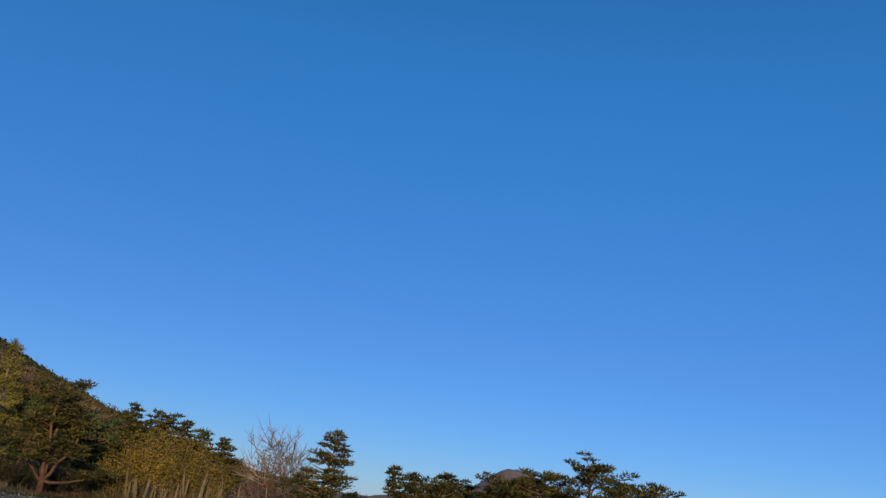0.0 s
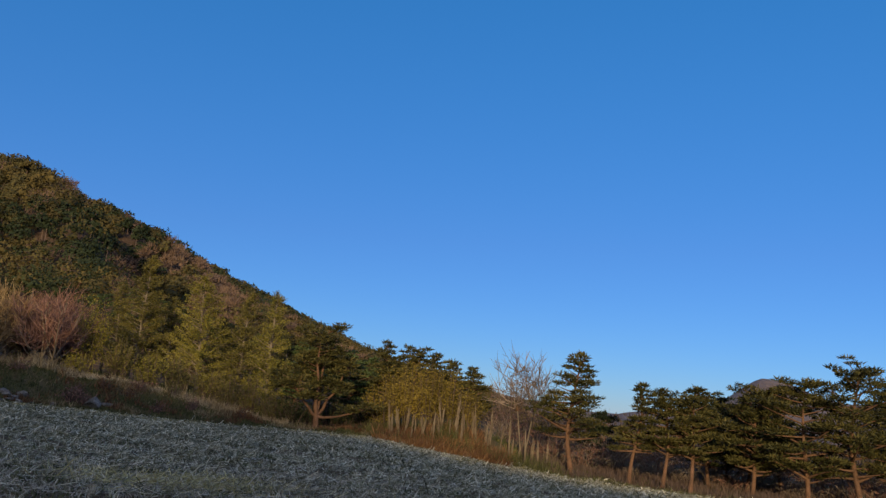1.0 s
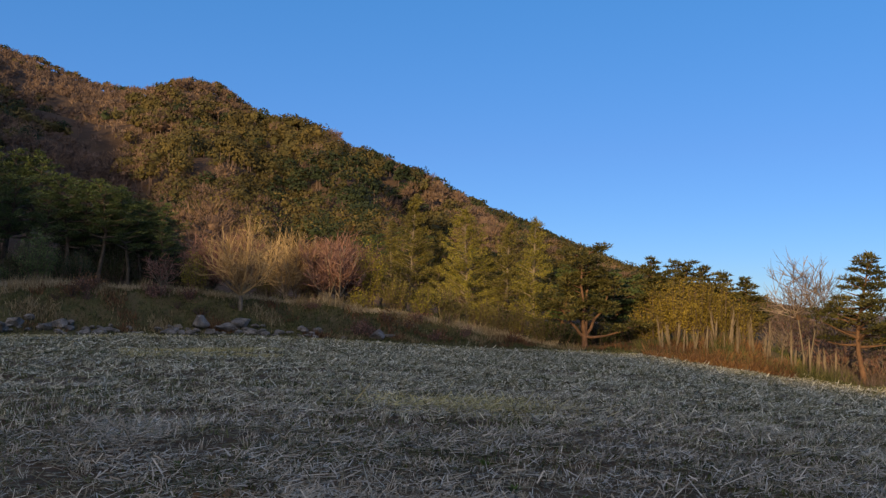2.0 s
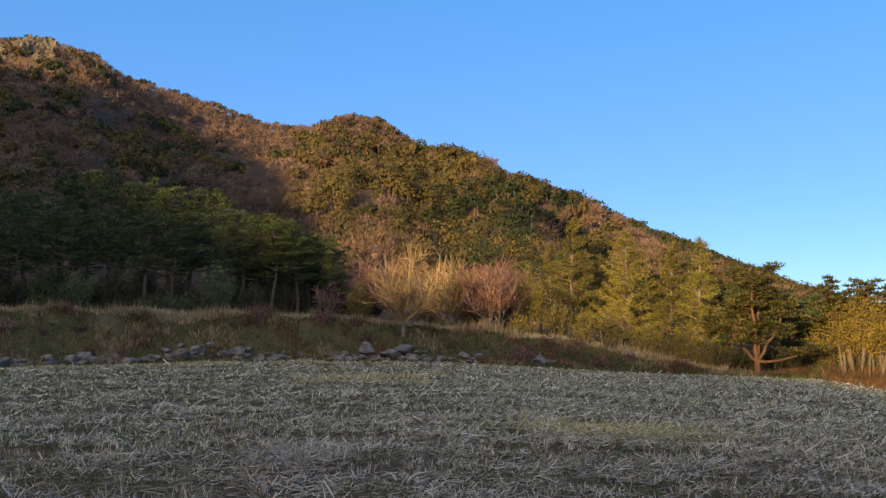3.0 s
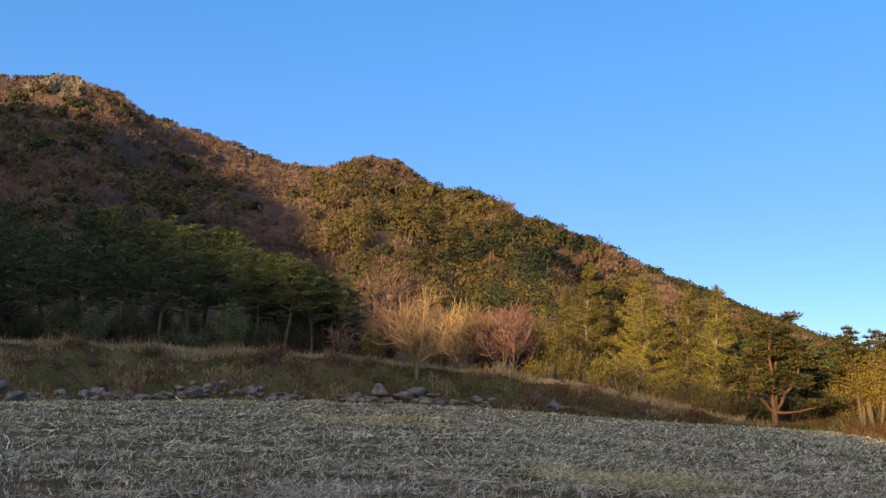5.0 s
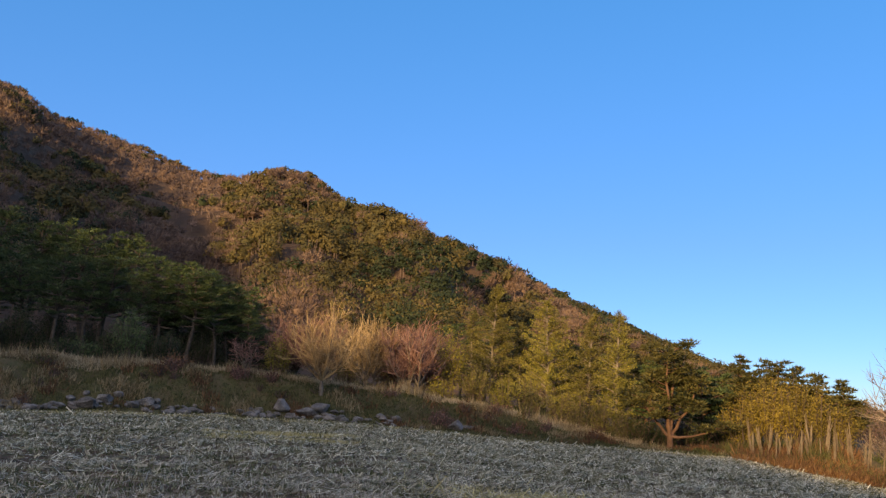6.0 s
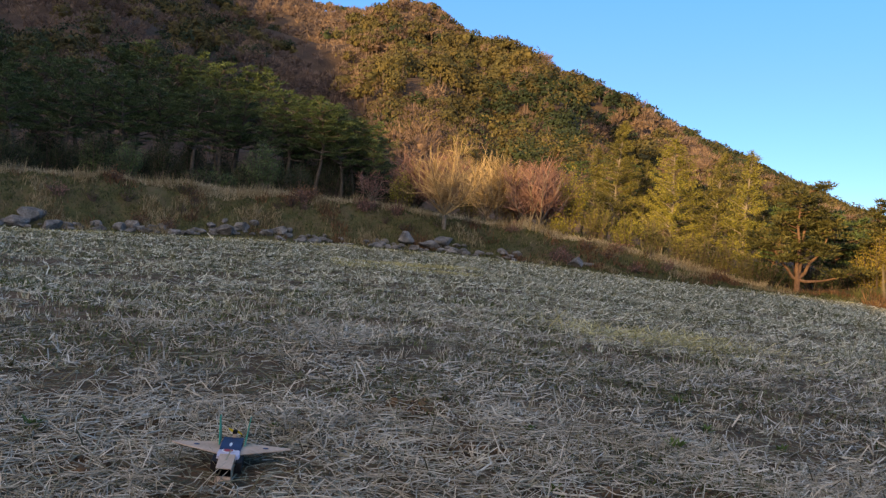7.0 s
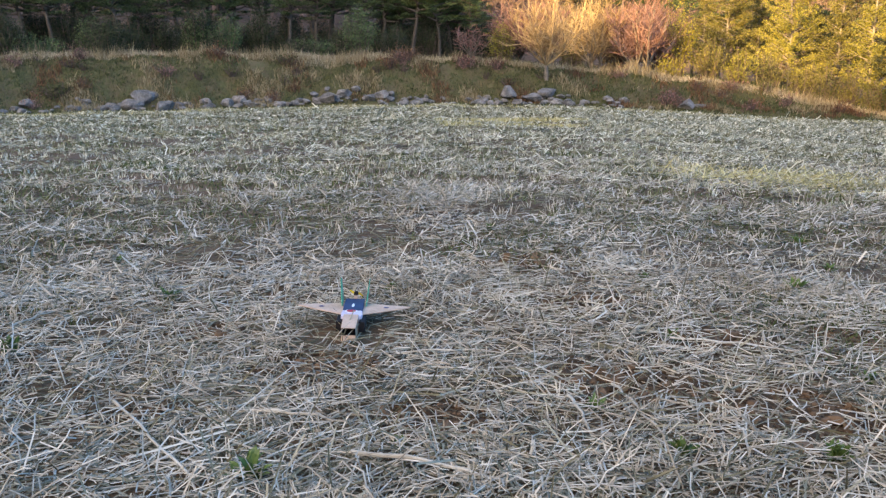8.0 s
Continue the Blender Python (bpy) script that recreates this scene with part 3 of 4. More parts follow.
def larch(label, h, wide, seed, mat, at, dense=1.0, group="light trees behind the bank", bole=0.1):
    """A slender straight tree in fresh yellow-green leaf, its branches raised, thin enough to see through."""
    g = np.random.default_rng(seed)
    ob = thing("larch_tree", label, "tree", at, group=group)
    soup = Soup()
    t = np.linspace(0, 1, 7)
    bole_pts = np.stack([0.02 * h * np.sin(3 * t + seed), 0.02 * h * np.sin(2.3 * t + seed), h * t], 1)
    bole_pts[0, 2] = -0.15
    tube(soup, bole_pts, 0.015 * h * (1 - 0.9 * t) + 0.01, 7)
    part("trunk", soup.mesh("trunk", M_GREYBARK, smooth=True), ob, "thin pale grey stem")
    boughs, crown = Soup(), Soup()
    n = int(20 * h)
    for k in range(n):
        f = bole + (0.99 - bole) * (k + g.uniform(0, 1)) / n
        q = (f - bole) / (1 - bole)
        length = wide * 0.5 * (1.05 - 0.85 * q ** 1.3) * g.uniform(0.45, 1.15)
        a = g.uniform(0, 6.28)
        base = np.array([np.interp(f, t, bole_pts[:, i]) for i in range(3)])
        tip = base + [length * math.cos(a), length * math.sin(a), length * g.uniform(0.15, 0.75)]
        sticks(boughs, base, tip, 0.030, 0.010, 3)
        m = int(dense * (38 + 175 * length))
        s = g.uniform(0.35, 1.08, (m, 1))
        p = base + (tip - base) * s + g.normal(0, 0.09, (m, 3)) * [1, 1, 0.8]
        blades(crown, p, g.normal(size=(m, 3)) * [1, 1, 0.7] + [0, 0, 0.3], g.uniform(0.065, 0.14, m), g.uniform(0.03, 0.055, m))
    part("bough_frame", boughs.mesh("bough_frame", M_GREYBARK), ob)
    part("crown", crown.mesh("crown", mat), ob, "thin yellow-green spring leaf")
    return ob


def bush(name, label, h, wide, seed, mat, at, dense=1.0, group=""):
    """A many-stemmed shrub with an uneven leafy head."""
    g = np.random.default_rng(seed)
    ob = thing(name, label, "bush", at, group=group)
    stems, crown = Soup(), Soup()
    n = int(16 + 10 * wide)
    a = g.uniform(0, 6.28, n)
    out = wide * 0.5 * np.sqrt(g.uniform(0, 1, n))
    tip = np.stack([out * np.cos(a), out * np.sin(a), h * (1 - 0.5 * (2 * out / wide) ** 2) * g.uniform(0.7, 1.0, n)], 1)
    foot = tip * [0.25, 0.25, 0] + [0, 0, -0.1]
    sticks(stems, foot, tip, 0.022, 0.007, 4)
    m = int(dense * 90 * wide * h / n * 5.0)
    for k in range(n):
        s = g.uniform(0.25, 1.05, (m, 1)) ** 0.8
        p = foot[k] + (tip[k] - foot[k]) * s + g.normal(0, 0.16, (m, 3))
        blades(crown, p, g.normal(size=(m, 3)) + [0, 0, 0.5], g.uniform(0.07, 0.16, m), g.uniform(0.03, 0.065, m))
    part("stem_clump", stems.mesh("stem_clump", M_HILLBARE_DARK), ob)
    part("crown", crown.mesh("crown", mat), ob)
    return ob


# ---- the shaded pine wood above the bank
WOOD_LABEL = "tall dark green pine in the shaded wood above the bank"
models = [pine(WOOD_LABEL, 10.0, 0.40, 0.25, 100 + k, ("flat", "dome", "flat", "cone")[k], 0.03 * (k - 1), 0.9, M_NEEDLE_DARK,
               site(-37.5 + 2.2 * k, 62 + 2 * k), "pines of the shaded wood", M_SHADEDBARK, 30) for k in range(4)]
g_ = np.random.default_rng(5)
WOOD_TOP = ([-42, -27.6, -24.5, -20, -14.4, -11, -7.3, -5], [8.9, 9.0, 9.6, 9.8, 9.3, 7.2, 6.9, 5.2])
for row, (dist, low) in enumerate(((57, 0.82), (65, 1.0))):
    for k, b in enumerate(np.arange(-40, -5.2, 1.55)):
        b2, r2 = b + g_.uniform(-0.6, 0.6), dist + g_.uniform(-2, 2)
        x, y, z = site(b2, r2)
        tall = 1.5 + r2 * math.tan(radians(float(np.interp(b2, *WOOD_TOP)))) * low * g_.uniform(0.86, 1.04) - z
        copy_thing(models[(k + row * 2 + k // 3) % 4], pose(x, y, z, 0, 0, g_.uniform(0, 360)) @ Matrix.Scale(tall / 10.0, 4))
for k, b in enumerate(np.arange(-38, -9.5, 1.3)):
    bush("young_tree", "young dark green broadleaf shrub at the wood's edge", g_.uniform(1.2, 3.9), g_.uniform(1.4, 2.8), 200 + k, (M_NEEDLE_SHADE, M_NEEDLE_DARK, M_NEEDLE_SHADE)[k % 3],
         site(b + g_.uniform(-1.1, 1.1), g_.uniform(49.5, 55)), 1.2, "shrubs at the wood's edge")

# undergrowth whose near-black colour also darkens the gaps between the boles
under = [bush("young_tree", "evergreen undergrowth inside the pine wood, near-black with its shade", 3.4, 3.0, 260 + k, M_NEEDLE_SHADE, site(-36.5 + 3.1 * k, 60), 0.8, "undergrowth of the pine wood") for k in range(4)]
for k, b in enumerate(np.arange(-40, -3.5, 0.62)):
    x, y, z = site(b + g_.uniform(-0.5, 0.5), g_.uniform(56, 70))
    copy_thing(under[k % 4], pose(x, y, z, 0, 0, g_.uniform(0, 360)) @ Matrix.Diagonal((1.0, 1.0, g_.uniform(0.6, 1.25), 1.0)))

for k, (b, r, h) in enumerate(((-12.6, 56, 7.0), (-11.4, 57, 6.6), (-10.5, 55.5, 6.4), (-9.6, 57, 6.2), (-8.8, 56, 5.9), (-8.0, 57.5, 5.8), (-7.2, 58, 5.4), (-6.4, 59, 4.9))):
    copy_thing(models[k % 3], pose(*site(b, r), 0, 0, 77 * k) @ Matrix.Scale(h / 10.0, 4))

# ---- leafless trees on the bank
bare_tree("bare_tree", "small leafless reddish tree growing on the bank", 2.7, 2.1, 301, M_MAUVE, 1, 0.22, 0.35, 0.7, site(-6.7, 45.6), thick=0.018)
bare_tree("bare_tree", "spreading leafless tree with pale sunlit twigs on the bank", 5.1, 4.5, 302, M_PALE, 1, 0.13, 1.3, 1.0, site(-1.8, 44.7), M_PALE, thick=0.028)
bare_tree("bare_tree", "leafless tan thicket tree behind the bank", 5.0, 3.4, 303, M_PALE, 4, 0.14, 1.1, 1.1, site(1.4, 51))
bare_tree("bare_tree", "leafless mauve-twigged tree behind the bank", 4.6, 3.0, 307, M_MAUVE, 5, 0.1, 1.1, 1.1, site(2.8, 52.5))
bare_tree("bare_tree", "leafless mauve-twigged tree behind the bank", 5.2, 3.4, 308, M_MAUVE, 4, 0.12, 1.1, 1.1, site(-1.8, 56))
bare_tree("bare_tree", "leafless mauve-twigged tree behind the bank", 5.0, 3.2, 309, M_MAUVE, 4, 0.12, 1.1, 1.1, site(5.0, 53.5))
bare_tree("bare_tree", "leafless mauve-twigged tree behind the bank", 5.0, 3.6, 304, M_MAUVE, 5, 0.12, 1.1, 1.1, site(4.1, 50.0), thick=0.024)
bare_tree("bare_tree", "leafless mauve-twigged tree behind the bank", 4.9, 3.0, 305, M_MAUVE, 3, 0.1, 1.4, 0.9, site(-4.0, 58))
bare_tree("bare_tree", "leafless grey tree standing clear against the sky", 6.0, 3.2, 306, M_GREYTWIG, 2, 0.42, 0.5, 0.9, site(34.2, 47), M_BARK, thick=0.0085)
bush("willow_bush", "yellow-green willow bush in fresh leaf", 4.8, 2.3, 311, M_WILLOW, site(6.3, 52), 0.8)
bush("willow_bush", "low bright yellow-green bush on the bank", 1.3, 1.4, 312, M_WILLOW, site(6.0, 48), 1.2)
bush("willow_bush", "yellow-green bush among the leafless trees", 3.0, 1.8, 313, M_LARCH, site(-4.7, 56), 0.8)

# ---- light yellow-green trees behind the bank
LIGHT = "slender yellow-green tree with thin spring foliage"
for b, r, h, w, mat, dense in ((9.4, 58, 8.2, 3.6, M_OLIVE, 0.75), (8.0, 61, 6.4, 2.4, M_OLIVE, 0.6), (12.9, 55, 7.5, 4.2, M_LARCH, 0.55), (11.2, 60, 6.0, 2.4, M_OLIVE, 0.6),
                               (15.7, 55, 7.0, 2.9, M_OLIVE, 0.6), (17.5, 53.5, 7.4, 3.0, M_LARCH, 0.5), (14.3, 60, 5.6, 2.4, M_OLIVE, 0.6), (18.4, 59, 5.4, 2.8, M_NEEDLE, 0.9)):
    larch(LIGHT, h, w, int(400 + b * 10), mat, site(b, r), dense)
for b, r, h, w, mat in ((8.2, 51.5, 2.6, 2.2, M_OLIVE), (10.3, 51, 2.2, 2.0, M_LARCH), (11.8, 52, 2.4, 2.0, M_NEEDLE), (13.9, 50.5, 2.2, 2.0, M_OLIVE), (15.2, 50, 2.0, 2.0, M_NEEDLE),
                        (16.6, 49.5, 2.2, 1.8, M_OLIVE), (18.2, 49, 2.0, 2.0, M_NEEDLE), (2.8, 54, 2.4, 2.4, M_LARCH), (0.0, 53, 2.2, 2.2, M_NEEDLE)):
    bush("bush", "olive green undergrowth bush below the light trees", h, w, int(500 + b * 10), mat, site(b, r), 0.9, "undergrowth bushes")

for b, r, h in ((7.2, 64, 5.6), (8.8, 66, 6.6), (10.4, 63, 5.8), (11.9, 65, 6.0), (13.6, 62, 5.4), (15.0, 61, 5.2), (16.4, 60, 4.9), (18.0, 62, 4.8)):
    copy_thing(models[int(b) % 3], pose(*site(b, r), 0, 0, 50 * b) @ Matrix.Scale(h / 10.0, 4))

# ---- pines at the corner of the field


def forked_pine(label, at, seed=601):
    """A spreading red pine whose orange bole splits low into four heavy limbs."""
    g = np.random.default_rng(seed)
    ob = thing("pine_tree", label, "tree", at, group="pines beside the field")
    soup, crown = Soup(), Soup()
    tube(soup, [(0, 0, -0.2), (0.02, 0, 0.3), (0.0, 0, 0.75)], [0.19, 0.15, 0.13], 9)
    part("trunk", soup.mesh("trunk", M_BARK, smooth=True), ob, "short orange forked bole")
    for tip, rad in (((-1.5, 0.2, 2.6), 0.10), ((-0.35, -0.4, 4.9), 0.12), ((0.5, 0.5, 5.4), 0.12), ((1.5, -0.1, 3.4), 0.10), ((2.3, -0.5, 1.25), 0.085), ((0.3, 1.4, 4.0), 0.09)):
        base, tip = np.array([0, 0, 0.7]), np.array(tip)
        pts = bend(base, tip, -0.12 * abs(tip[0]), 7) + g.normal(0, 0.05, (7, 3)) * 1.3 * np.array([[0], [1], [1], [1], [1], [1], [0]])
        limb = Soup()
        tube(limb, pts, np.linspace(rad, 0.025, 7), 7)
        limb_ob = part("limb", limb.mesh("limb", M_BARK, smooth=True), ob)
        for k in range(17 if tip[2] > 2 else 4):
            f = g.uniform(0.5, 1.0)
            b = np.array([np.interp(f, np.linspace(0, 1, 7), pts[:, i]) for i in range(3)])
            a, length = g.uniform(0, 6.28), g.uniform(0.4, 1.1)
            e = b + [length * math.cos(a), length * math.sin(a), length * g.uniform(0.0, 0.5)]
            bough = Soup()
            tube(bough, bend(b, e, -0.05), np.linspace(0.03, 0.008, 5), 4)
            part("bough", bough.mesh("bough", M_BARK, smooth=True), limb_ob)
            w = g.uniform(0.30, 0.60)
            needle_pad(crown, e, w * 1.1, w * 0.34, int(70 + 200 * w), g)
    part("crown", crown.mesh("crown", M_NEEDLE), ob, "tiers of brownish green needles")
    return ob


forked_pine("red pine with a low forked orange bole at the field's edge", site(20.7, 45.5))
for b, r, h, sp, sh in ((22.6, 51, 4.1, 0.36, "dome"), (19.2, 54, 4.7, 0.28, "dome"), (24.0, 54, 3.9, 0.38, "dome"), (25.0, 50, 4.7, 0.34, "cone"), (26.1, 51, 4.4, 0.36, "cone"), (27.2, 50, 4.2, 0.38, "cone"), (28.2, 51, 4.0, 0.38, "cone"), (29.4, 50, 3.7, 0.40, "cone"), (30.6, 51, 3.2, 0.40, "cone")):
    pine("dark bushy pine at the corner of the field", h, 0.18, sp, int(610 + b * 10), sh, 0.02, 1.0, M_NEEDLE if b > 24.5 else M_NEEDLE_DARK, site(b, r))
for b, h, w in ((25.2, 3.3, 2.6), (26.6, 3.7, 2.8), (28.0, 3.5, 2.8), (29.4, 3.1, 2.6), (30.6, 2.5, 2.0)):
    bush("yellow_bush", "tall yellow-olive bush behind the dead stalks", h, w, int(700 + b * 10), M_GOLD, site(b, 47.5), 1.0, "yellow bushes at the corner")

# bushes coloured dark for the shade under the pines
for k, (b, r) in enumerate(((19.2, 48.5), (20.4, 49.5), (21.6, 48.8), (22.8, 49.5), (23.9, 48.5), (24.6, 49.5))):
    bush("dark_bush", "evergreen bush under the corner pines, coloured dark for their shade", 1.6 + 0.25 * (k % 3), 2.2, 750 + k, M_NEEDLE_SHADE, site(b, r), 0.9, "dark bushes under the pines")
for k in range(46):
    bush("dry_shrub", "low dry shrub on the bank" if k % 2 else "low rusty shrub on the bank", g_.uniform(0.35, 0.75), g_.uniform(0.6, 1.3), 1500 + k, (M_RUST, M_TURF, M_MAUVE)[k % 3],
         site(g_.uniform(-38, 17), g_.uniform(43.2, 46.4)), 1.0, "low shrubs on the bank")

# ---- pines that line the lower side of the field
for b, r, h, bare, sp, sh, lean, seed in ((37.4, 46, 6.2, 0.36, 0.25, "cone", 0.0, 801), (41.0, 45, 5.0, 0.42, 0.165, "cone", 0.03, 802), (43.0, 44.5, 4.7, 0.40, 0.22, "flat", 0.02, 803),
                                          (44.7, 44, 5.0, 0.38, 0.30, "flat", 0.08, 804), (48.3, 46, 5.5, 0.30, 0.34, "flat", 0.03, 805), (51.4, 45, 6.0, 0.26, 0.36, "flat", 0.04, 806),
                                          (54.4, 45, 6.7, 0.26, 0.38, "flat", -0.03, 807), (57.0, 46, 6.2, 0.36, 0.32, "dome", 0.04, 808), (60.5, 47, 5.0, 0.34, 0.30, "dome", 0.0, 809), (64.0, 47, 4.4, 0.34, 0.30, "dome", 0.0, 810),
                                          (39.2, 54, 3.4, 0.30, 0.26, "dome", 0.0, 811), (46.8, 52, 4.6, 0.28, 0.28, "dome", 0.0, 812), (50.0, 53, 5.6, 0.28, 0.34, "dome", 0.0, 813), (45.8, 50, 4.9, 0.26, 0.30, "dome", 0.0, 814), (48.0, 51, 5.3, 0.26, 0.30, "dome", 0.0, 815), (56.0, 51, 6.2, 0.26, 0.30, "dome", 0.0, 816)):
    pine("red pine with a bare orange bole lining the field" if r < 50 else "dark pine standing behind the red pines", h, bare * 0.82, sp * 1.25, seed, sh, lean, 1.0, M_NEEDLE if r < 49 else M_NEEDLE_SHADE, site(b, r))
for k, b in enumerate(np.arange(32.5, 66, 1.15)):
    bare_tree("scrub", "leafless brown scrub below the pines", g_.uniform(1.6, 3.0), g_.uniform(2.2, 3.0), 850 + k, M_MAUVE if k % 2 else M_GREYTWIG, 4, 0.08, 0.28, 0.8,
              site(b + g_.uniform(-0.4, 0.4), g_.uniform(49, 56)), category="bush")

# ---------------------------------------------------------------- dead stalks stacked at the corner


def stalk_bundle(label, h, rad, seed, at, tilt):
    g = np.random.default_rng(seed)
    ob = thing("stalk_bundle", label, "stalks", at, group="stacked bundles of dead stalks")
    tie = Soup()
    n = 9
    a, o = g.uniform(0, 6.28, n), rad * np.sqrt(g.uniform(0, 1, n))
    foot = np.stack([o * np.cos(a), o * np.sin(a), np.full(n, -0.05)], 1)
    top = foot * [0.8, 0.8, 0] + np.stack([tilt * h + g.normal(0, 0.02, n), g.normal(0, 0.02, n), h * g.uniform(0.6, 1.05, n)], 1)
    for k in range(n):
        stalk = Soup()
        tube(stalk, bend(foot[k], top[k], 0.0, 4) + g.normal(0, 0.012, (4, 3)) * [1, 1, 0], [0.016, 0.014, 0.012, 0.008], 5)
        part("stalk", stalk.mesh("stalk", M_STALK), ob)
    k = np.linspace(0, 2 * math.pi, 13)
    ring = np.stack([tilt * h * 0.5 + rad * 0.95 * np.cos(k), rad * 0.95 * np.sin(k), np.full(13, h * 0.5)], 1)
    sticks(tie, ring[:-1], ring[1:], 0.012, 0.012, 4)
    part("tie", tie.mesh("tie", M_STRAW_OLD), ob, "twisted straw tie")
    return ob


for k in range(26):
    b = 25.3 + k * 0.27 + g_.uniform(-0.3, 0.3)
    stalk_bundle("upright bundle of pale dead stalks", g_.uniform(0.8, 1.9), g_.uniform(0.03, 0.05), 900 + k, site(b, 44.6 + g_.uniform(-0.6, 1.0)), g_.uniform(-0.2, 0.2))
for k in range(9):
    b = 32.8 + k * 0.36 + g_.uniform(-0.15, 0.15)
    stalk_bundle("leaning bundle of greyish dead stalks", g_.uniform(0.9, 2.3), g_.uniform(0.03, 0.05), 940 + k, site(b, 44.4 + g_.uniform(-0.4, 0.8)), g_.uniform(-0.12, 0.12))

# ---------------------------------------------------------------- boulders along the foot of the bank


def boulder(label, size, seed, at, turn, mat=None):
    g = np.random.default_rng(seed)
    bm = bmesh.new()
    bmesh.ops.create_icosphere(bm, subdivisions=3 if size > 0.7 else 2, radius=0.5)
    cuts = unit(g.normal(size=(16, 3)))
    depth = g.uniform(0.24, 0.42, 16)
    for v in bm.verts:
        p = np.array(v.co)
        for c, d in zip(cuts, depth):
            over = p @ c - d
            if over > 0:
                p = p - c * over
        p = p * (1 + 0.05 * noise.noise(Vector(p * 6) + Vector((seed, 0, 0))))
        v.co = Vector(p * [size * 1.1, size * 0.85, size * 0.6]) + Vector((0, 0, size * 0.13))
    me = bpy.data.meshes.new("boulder")
    bm.to_mesh(me)
    bm.free()
    me.materials.append(mat or M_ROCK)
    ob = new("boulder", me)
    ob.matrix_basis = pose(*at, 0, 0, turn)
    return tagged(ob, label, "boulder", "boulders along the bank")


for k, (b, size) in enumerate(((-36.2, 1.0), (-34.6, 0.7), (-33.9, 0.9), (-31.2, 0.6), (-28.1, 1.3), (-27.2, 1.5), (-26.2, 1.4), (-25.4, 0.9), (-27.7, 0.8), (-23.4, 0.6), (-22.3, 0.9), (-21.6, 1.1), (-20.7, 0.8), (-21.1, 0.6),
                               (-19.8, 0.7), (-19.1, 0.8), (-17.8, 0.5), (-16.8, 0.7), (-15.9, 1.5), (-15.0, 1.1), (-14.1, 0.7), (-13.2, 0.8), (-12.6, 1.0), (-12.0, 0.8), (-11.2, 0.6), (-10.2, 0.5),
                               (-8.5, 0.5), (-6.3, 0.8), (-5.8, 0.6), (-4.3, 1.5), (-3.6, 0.9), (-2.5, 1.4), (-1.7, 1.2), (-1.0, 0.7), (0.6, 0.5), (3.2, 0.7), (4.9, 0.5), (7.1, 1.1), (7.9, 0.6), (-30.0, 0.5), (-24.6, 0.5))):
    boulder("weathered grey boulder at the foot of the bank" if size < 1 else "large weathered grey boulder set into the bank", size * 0.95, 1000 + k,
            site(b, 42.9 + 0.3 * (k % 3), 0.0), 47.0 * k)
for k in range(170):
    boulder("small grey stone lying on the bank" if k % 2 else "rough grey stone in the bank's foot", g_.uniform(0.25, 0.66), 1060 + k,
            site(g_.uniform(-37, 4), 42.7 + abs(g_.normal(0, 0.42)), 0.0), 31.0 * k)

# rocky summit of the far ridge


def crag(label, half, seed, at, turn):
    """A broken rock face: a lump cut by steep planes, with ledges and clefts."""
    g = np.random.default_rng(seed)
    bm = bmesh.new()
    bmesh.ops.create_icosphere(bm, subdivisions=5, radius=1.0)
    cuts, depth = unit(g.normal(size=(22, 3)) * [1, 1, 0.6]), g.uniform(0.55, 0.9, 22)
    for v in bm.verts:
        p = np.array(v.co)
        for c, d in zip(cuts, depth):
            p = p - c * max(0.0, p @ c - d)
        q = Vector(p * 2.2) + Vector((seed, 0, 0))
        p = p * (1 + 0.16 * noise.noise(q) + 0.10 * abs(noise.noise(q * 3.1)) - 0.12 * abs(noise.noise(q * 1.7)) + 0.13 * noise.noise(q * 5.3) - 0.10 * abs(noise.noise(q * 8.9)))
        v.co = p * half
    me = bpy.data.meshes.new("crag")
    bm.to_mesh(me)
    bm.free()
    me.materials.append(M_CLIFF)
    ob = new("crag", me)
    ob.matrix_basis = pose(*at, 0, 0, turn)
    return tagged(ob, label, "rock", "summit crags")


crag("pale craggy rock face below the summit", (20.0, 11.0, 21.0), 3, site(-26.0, 478, 0.5), 26)
crag("dark shoulder of the summit crag", (13.0, 9.0, 17.0), 8, site(-24.3, 492, -3.5), 20)
crag("small outcrop along the ridge", (10.0, 6.0, 9.0), 12, site(-23.4, 530, 1.0), 22)
crag("small outcrop along the ridge", (8.0, 6.0, 7.0), 15, site(-22.2, 545, 1.0), 10)
crag("grey outcrop in the shaded wood", (6.0, 5.0, 4.0), 21, site(-24.6, 400, 2.5), 10)

# ---------------------------------------------------------------- grass of the bank


def grass(name, label, mat, n, lo, hi, near, far, length, wide, seed, keep=None, lean=0.4):
    g = np.random.default_rng(seed)
    az, r = g.uniform(lo, hi, n), g.uniform(near, far, n)
    x, y = r * np.sin(np.radians(az)), r * np.cos(np.radians(az))
    if keep is not None:
        ok = keep(ripple(x, y, 4, seed, 3) + g.normal(0, 0.25, n), az, r)
        x, y = x[ok], y[ok]
    p = np.stack([x, y, ground_z(x, y) - 0.02], 1)
    soup = Soup()
    blades(soup, p, g.normal(size=(len(x), 3)) * lean + [0, 0, 1], length * g.uniform(0.5, 1.3, len(x)), wide * g.uniform(0.6, 1.3, len(x)))
    return tagged(new(name, soup.mesh(name, mat)), label, "grass", kind="stuff")


grass("bank_dry_grass", "dry tawny grass in patches on the bank", M_DRYGRASS, 70000, -40, 24, 42.6, 46.5, 0.34, 0.045, 1201, lambda q, az, r: q > 0.55 + 0.35 * smooth(-4, 6, az))
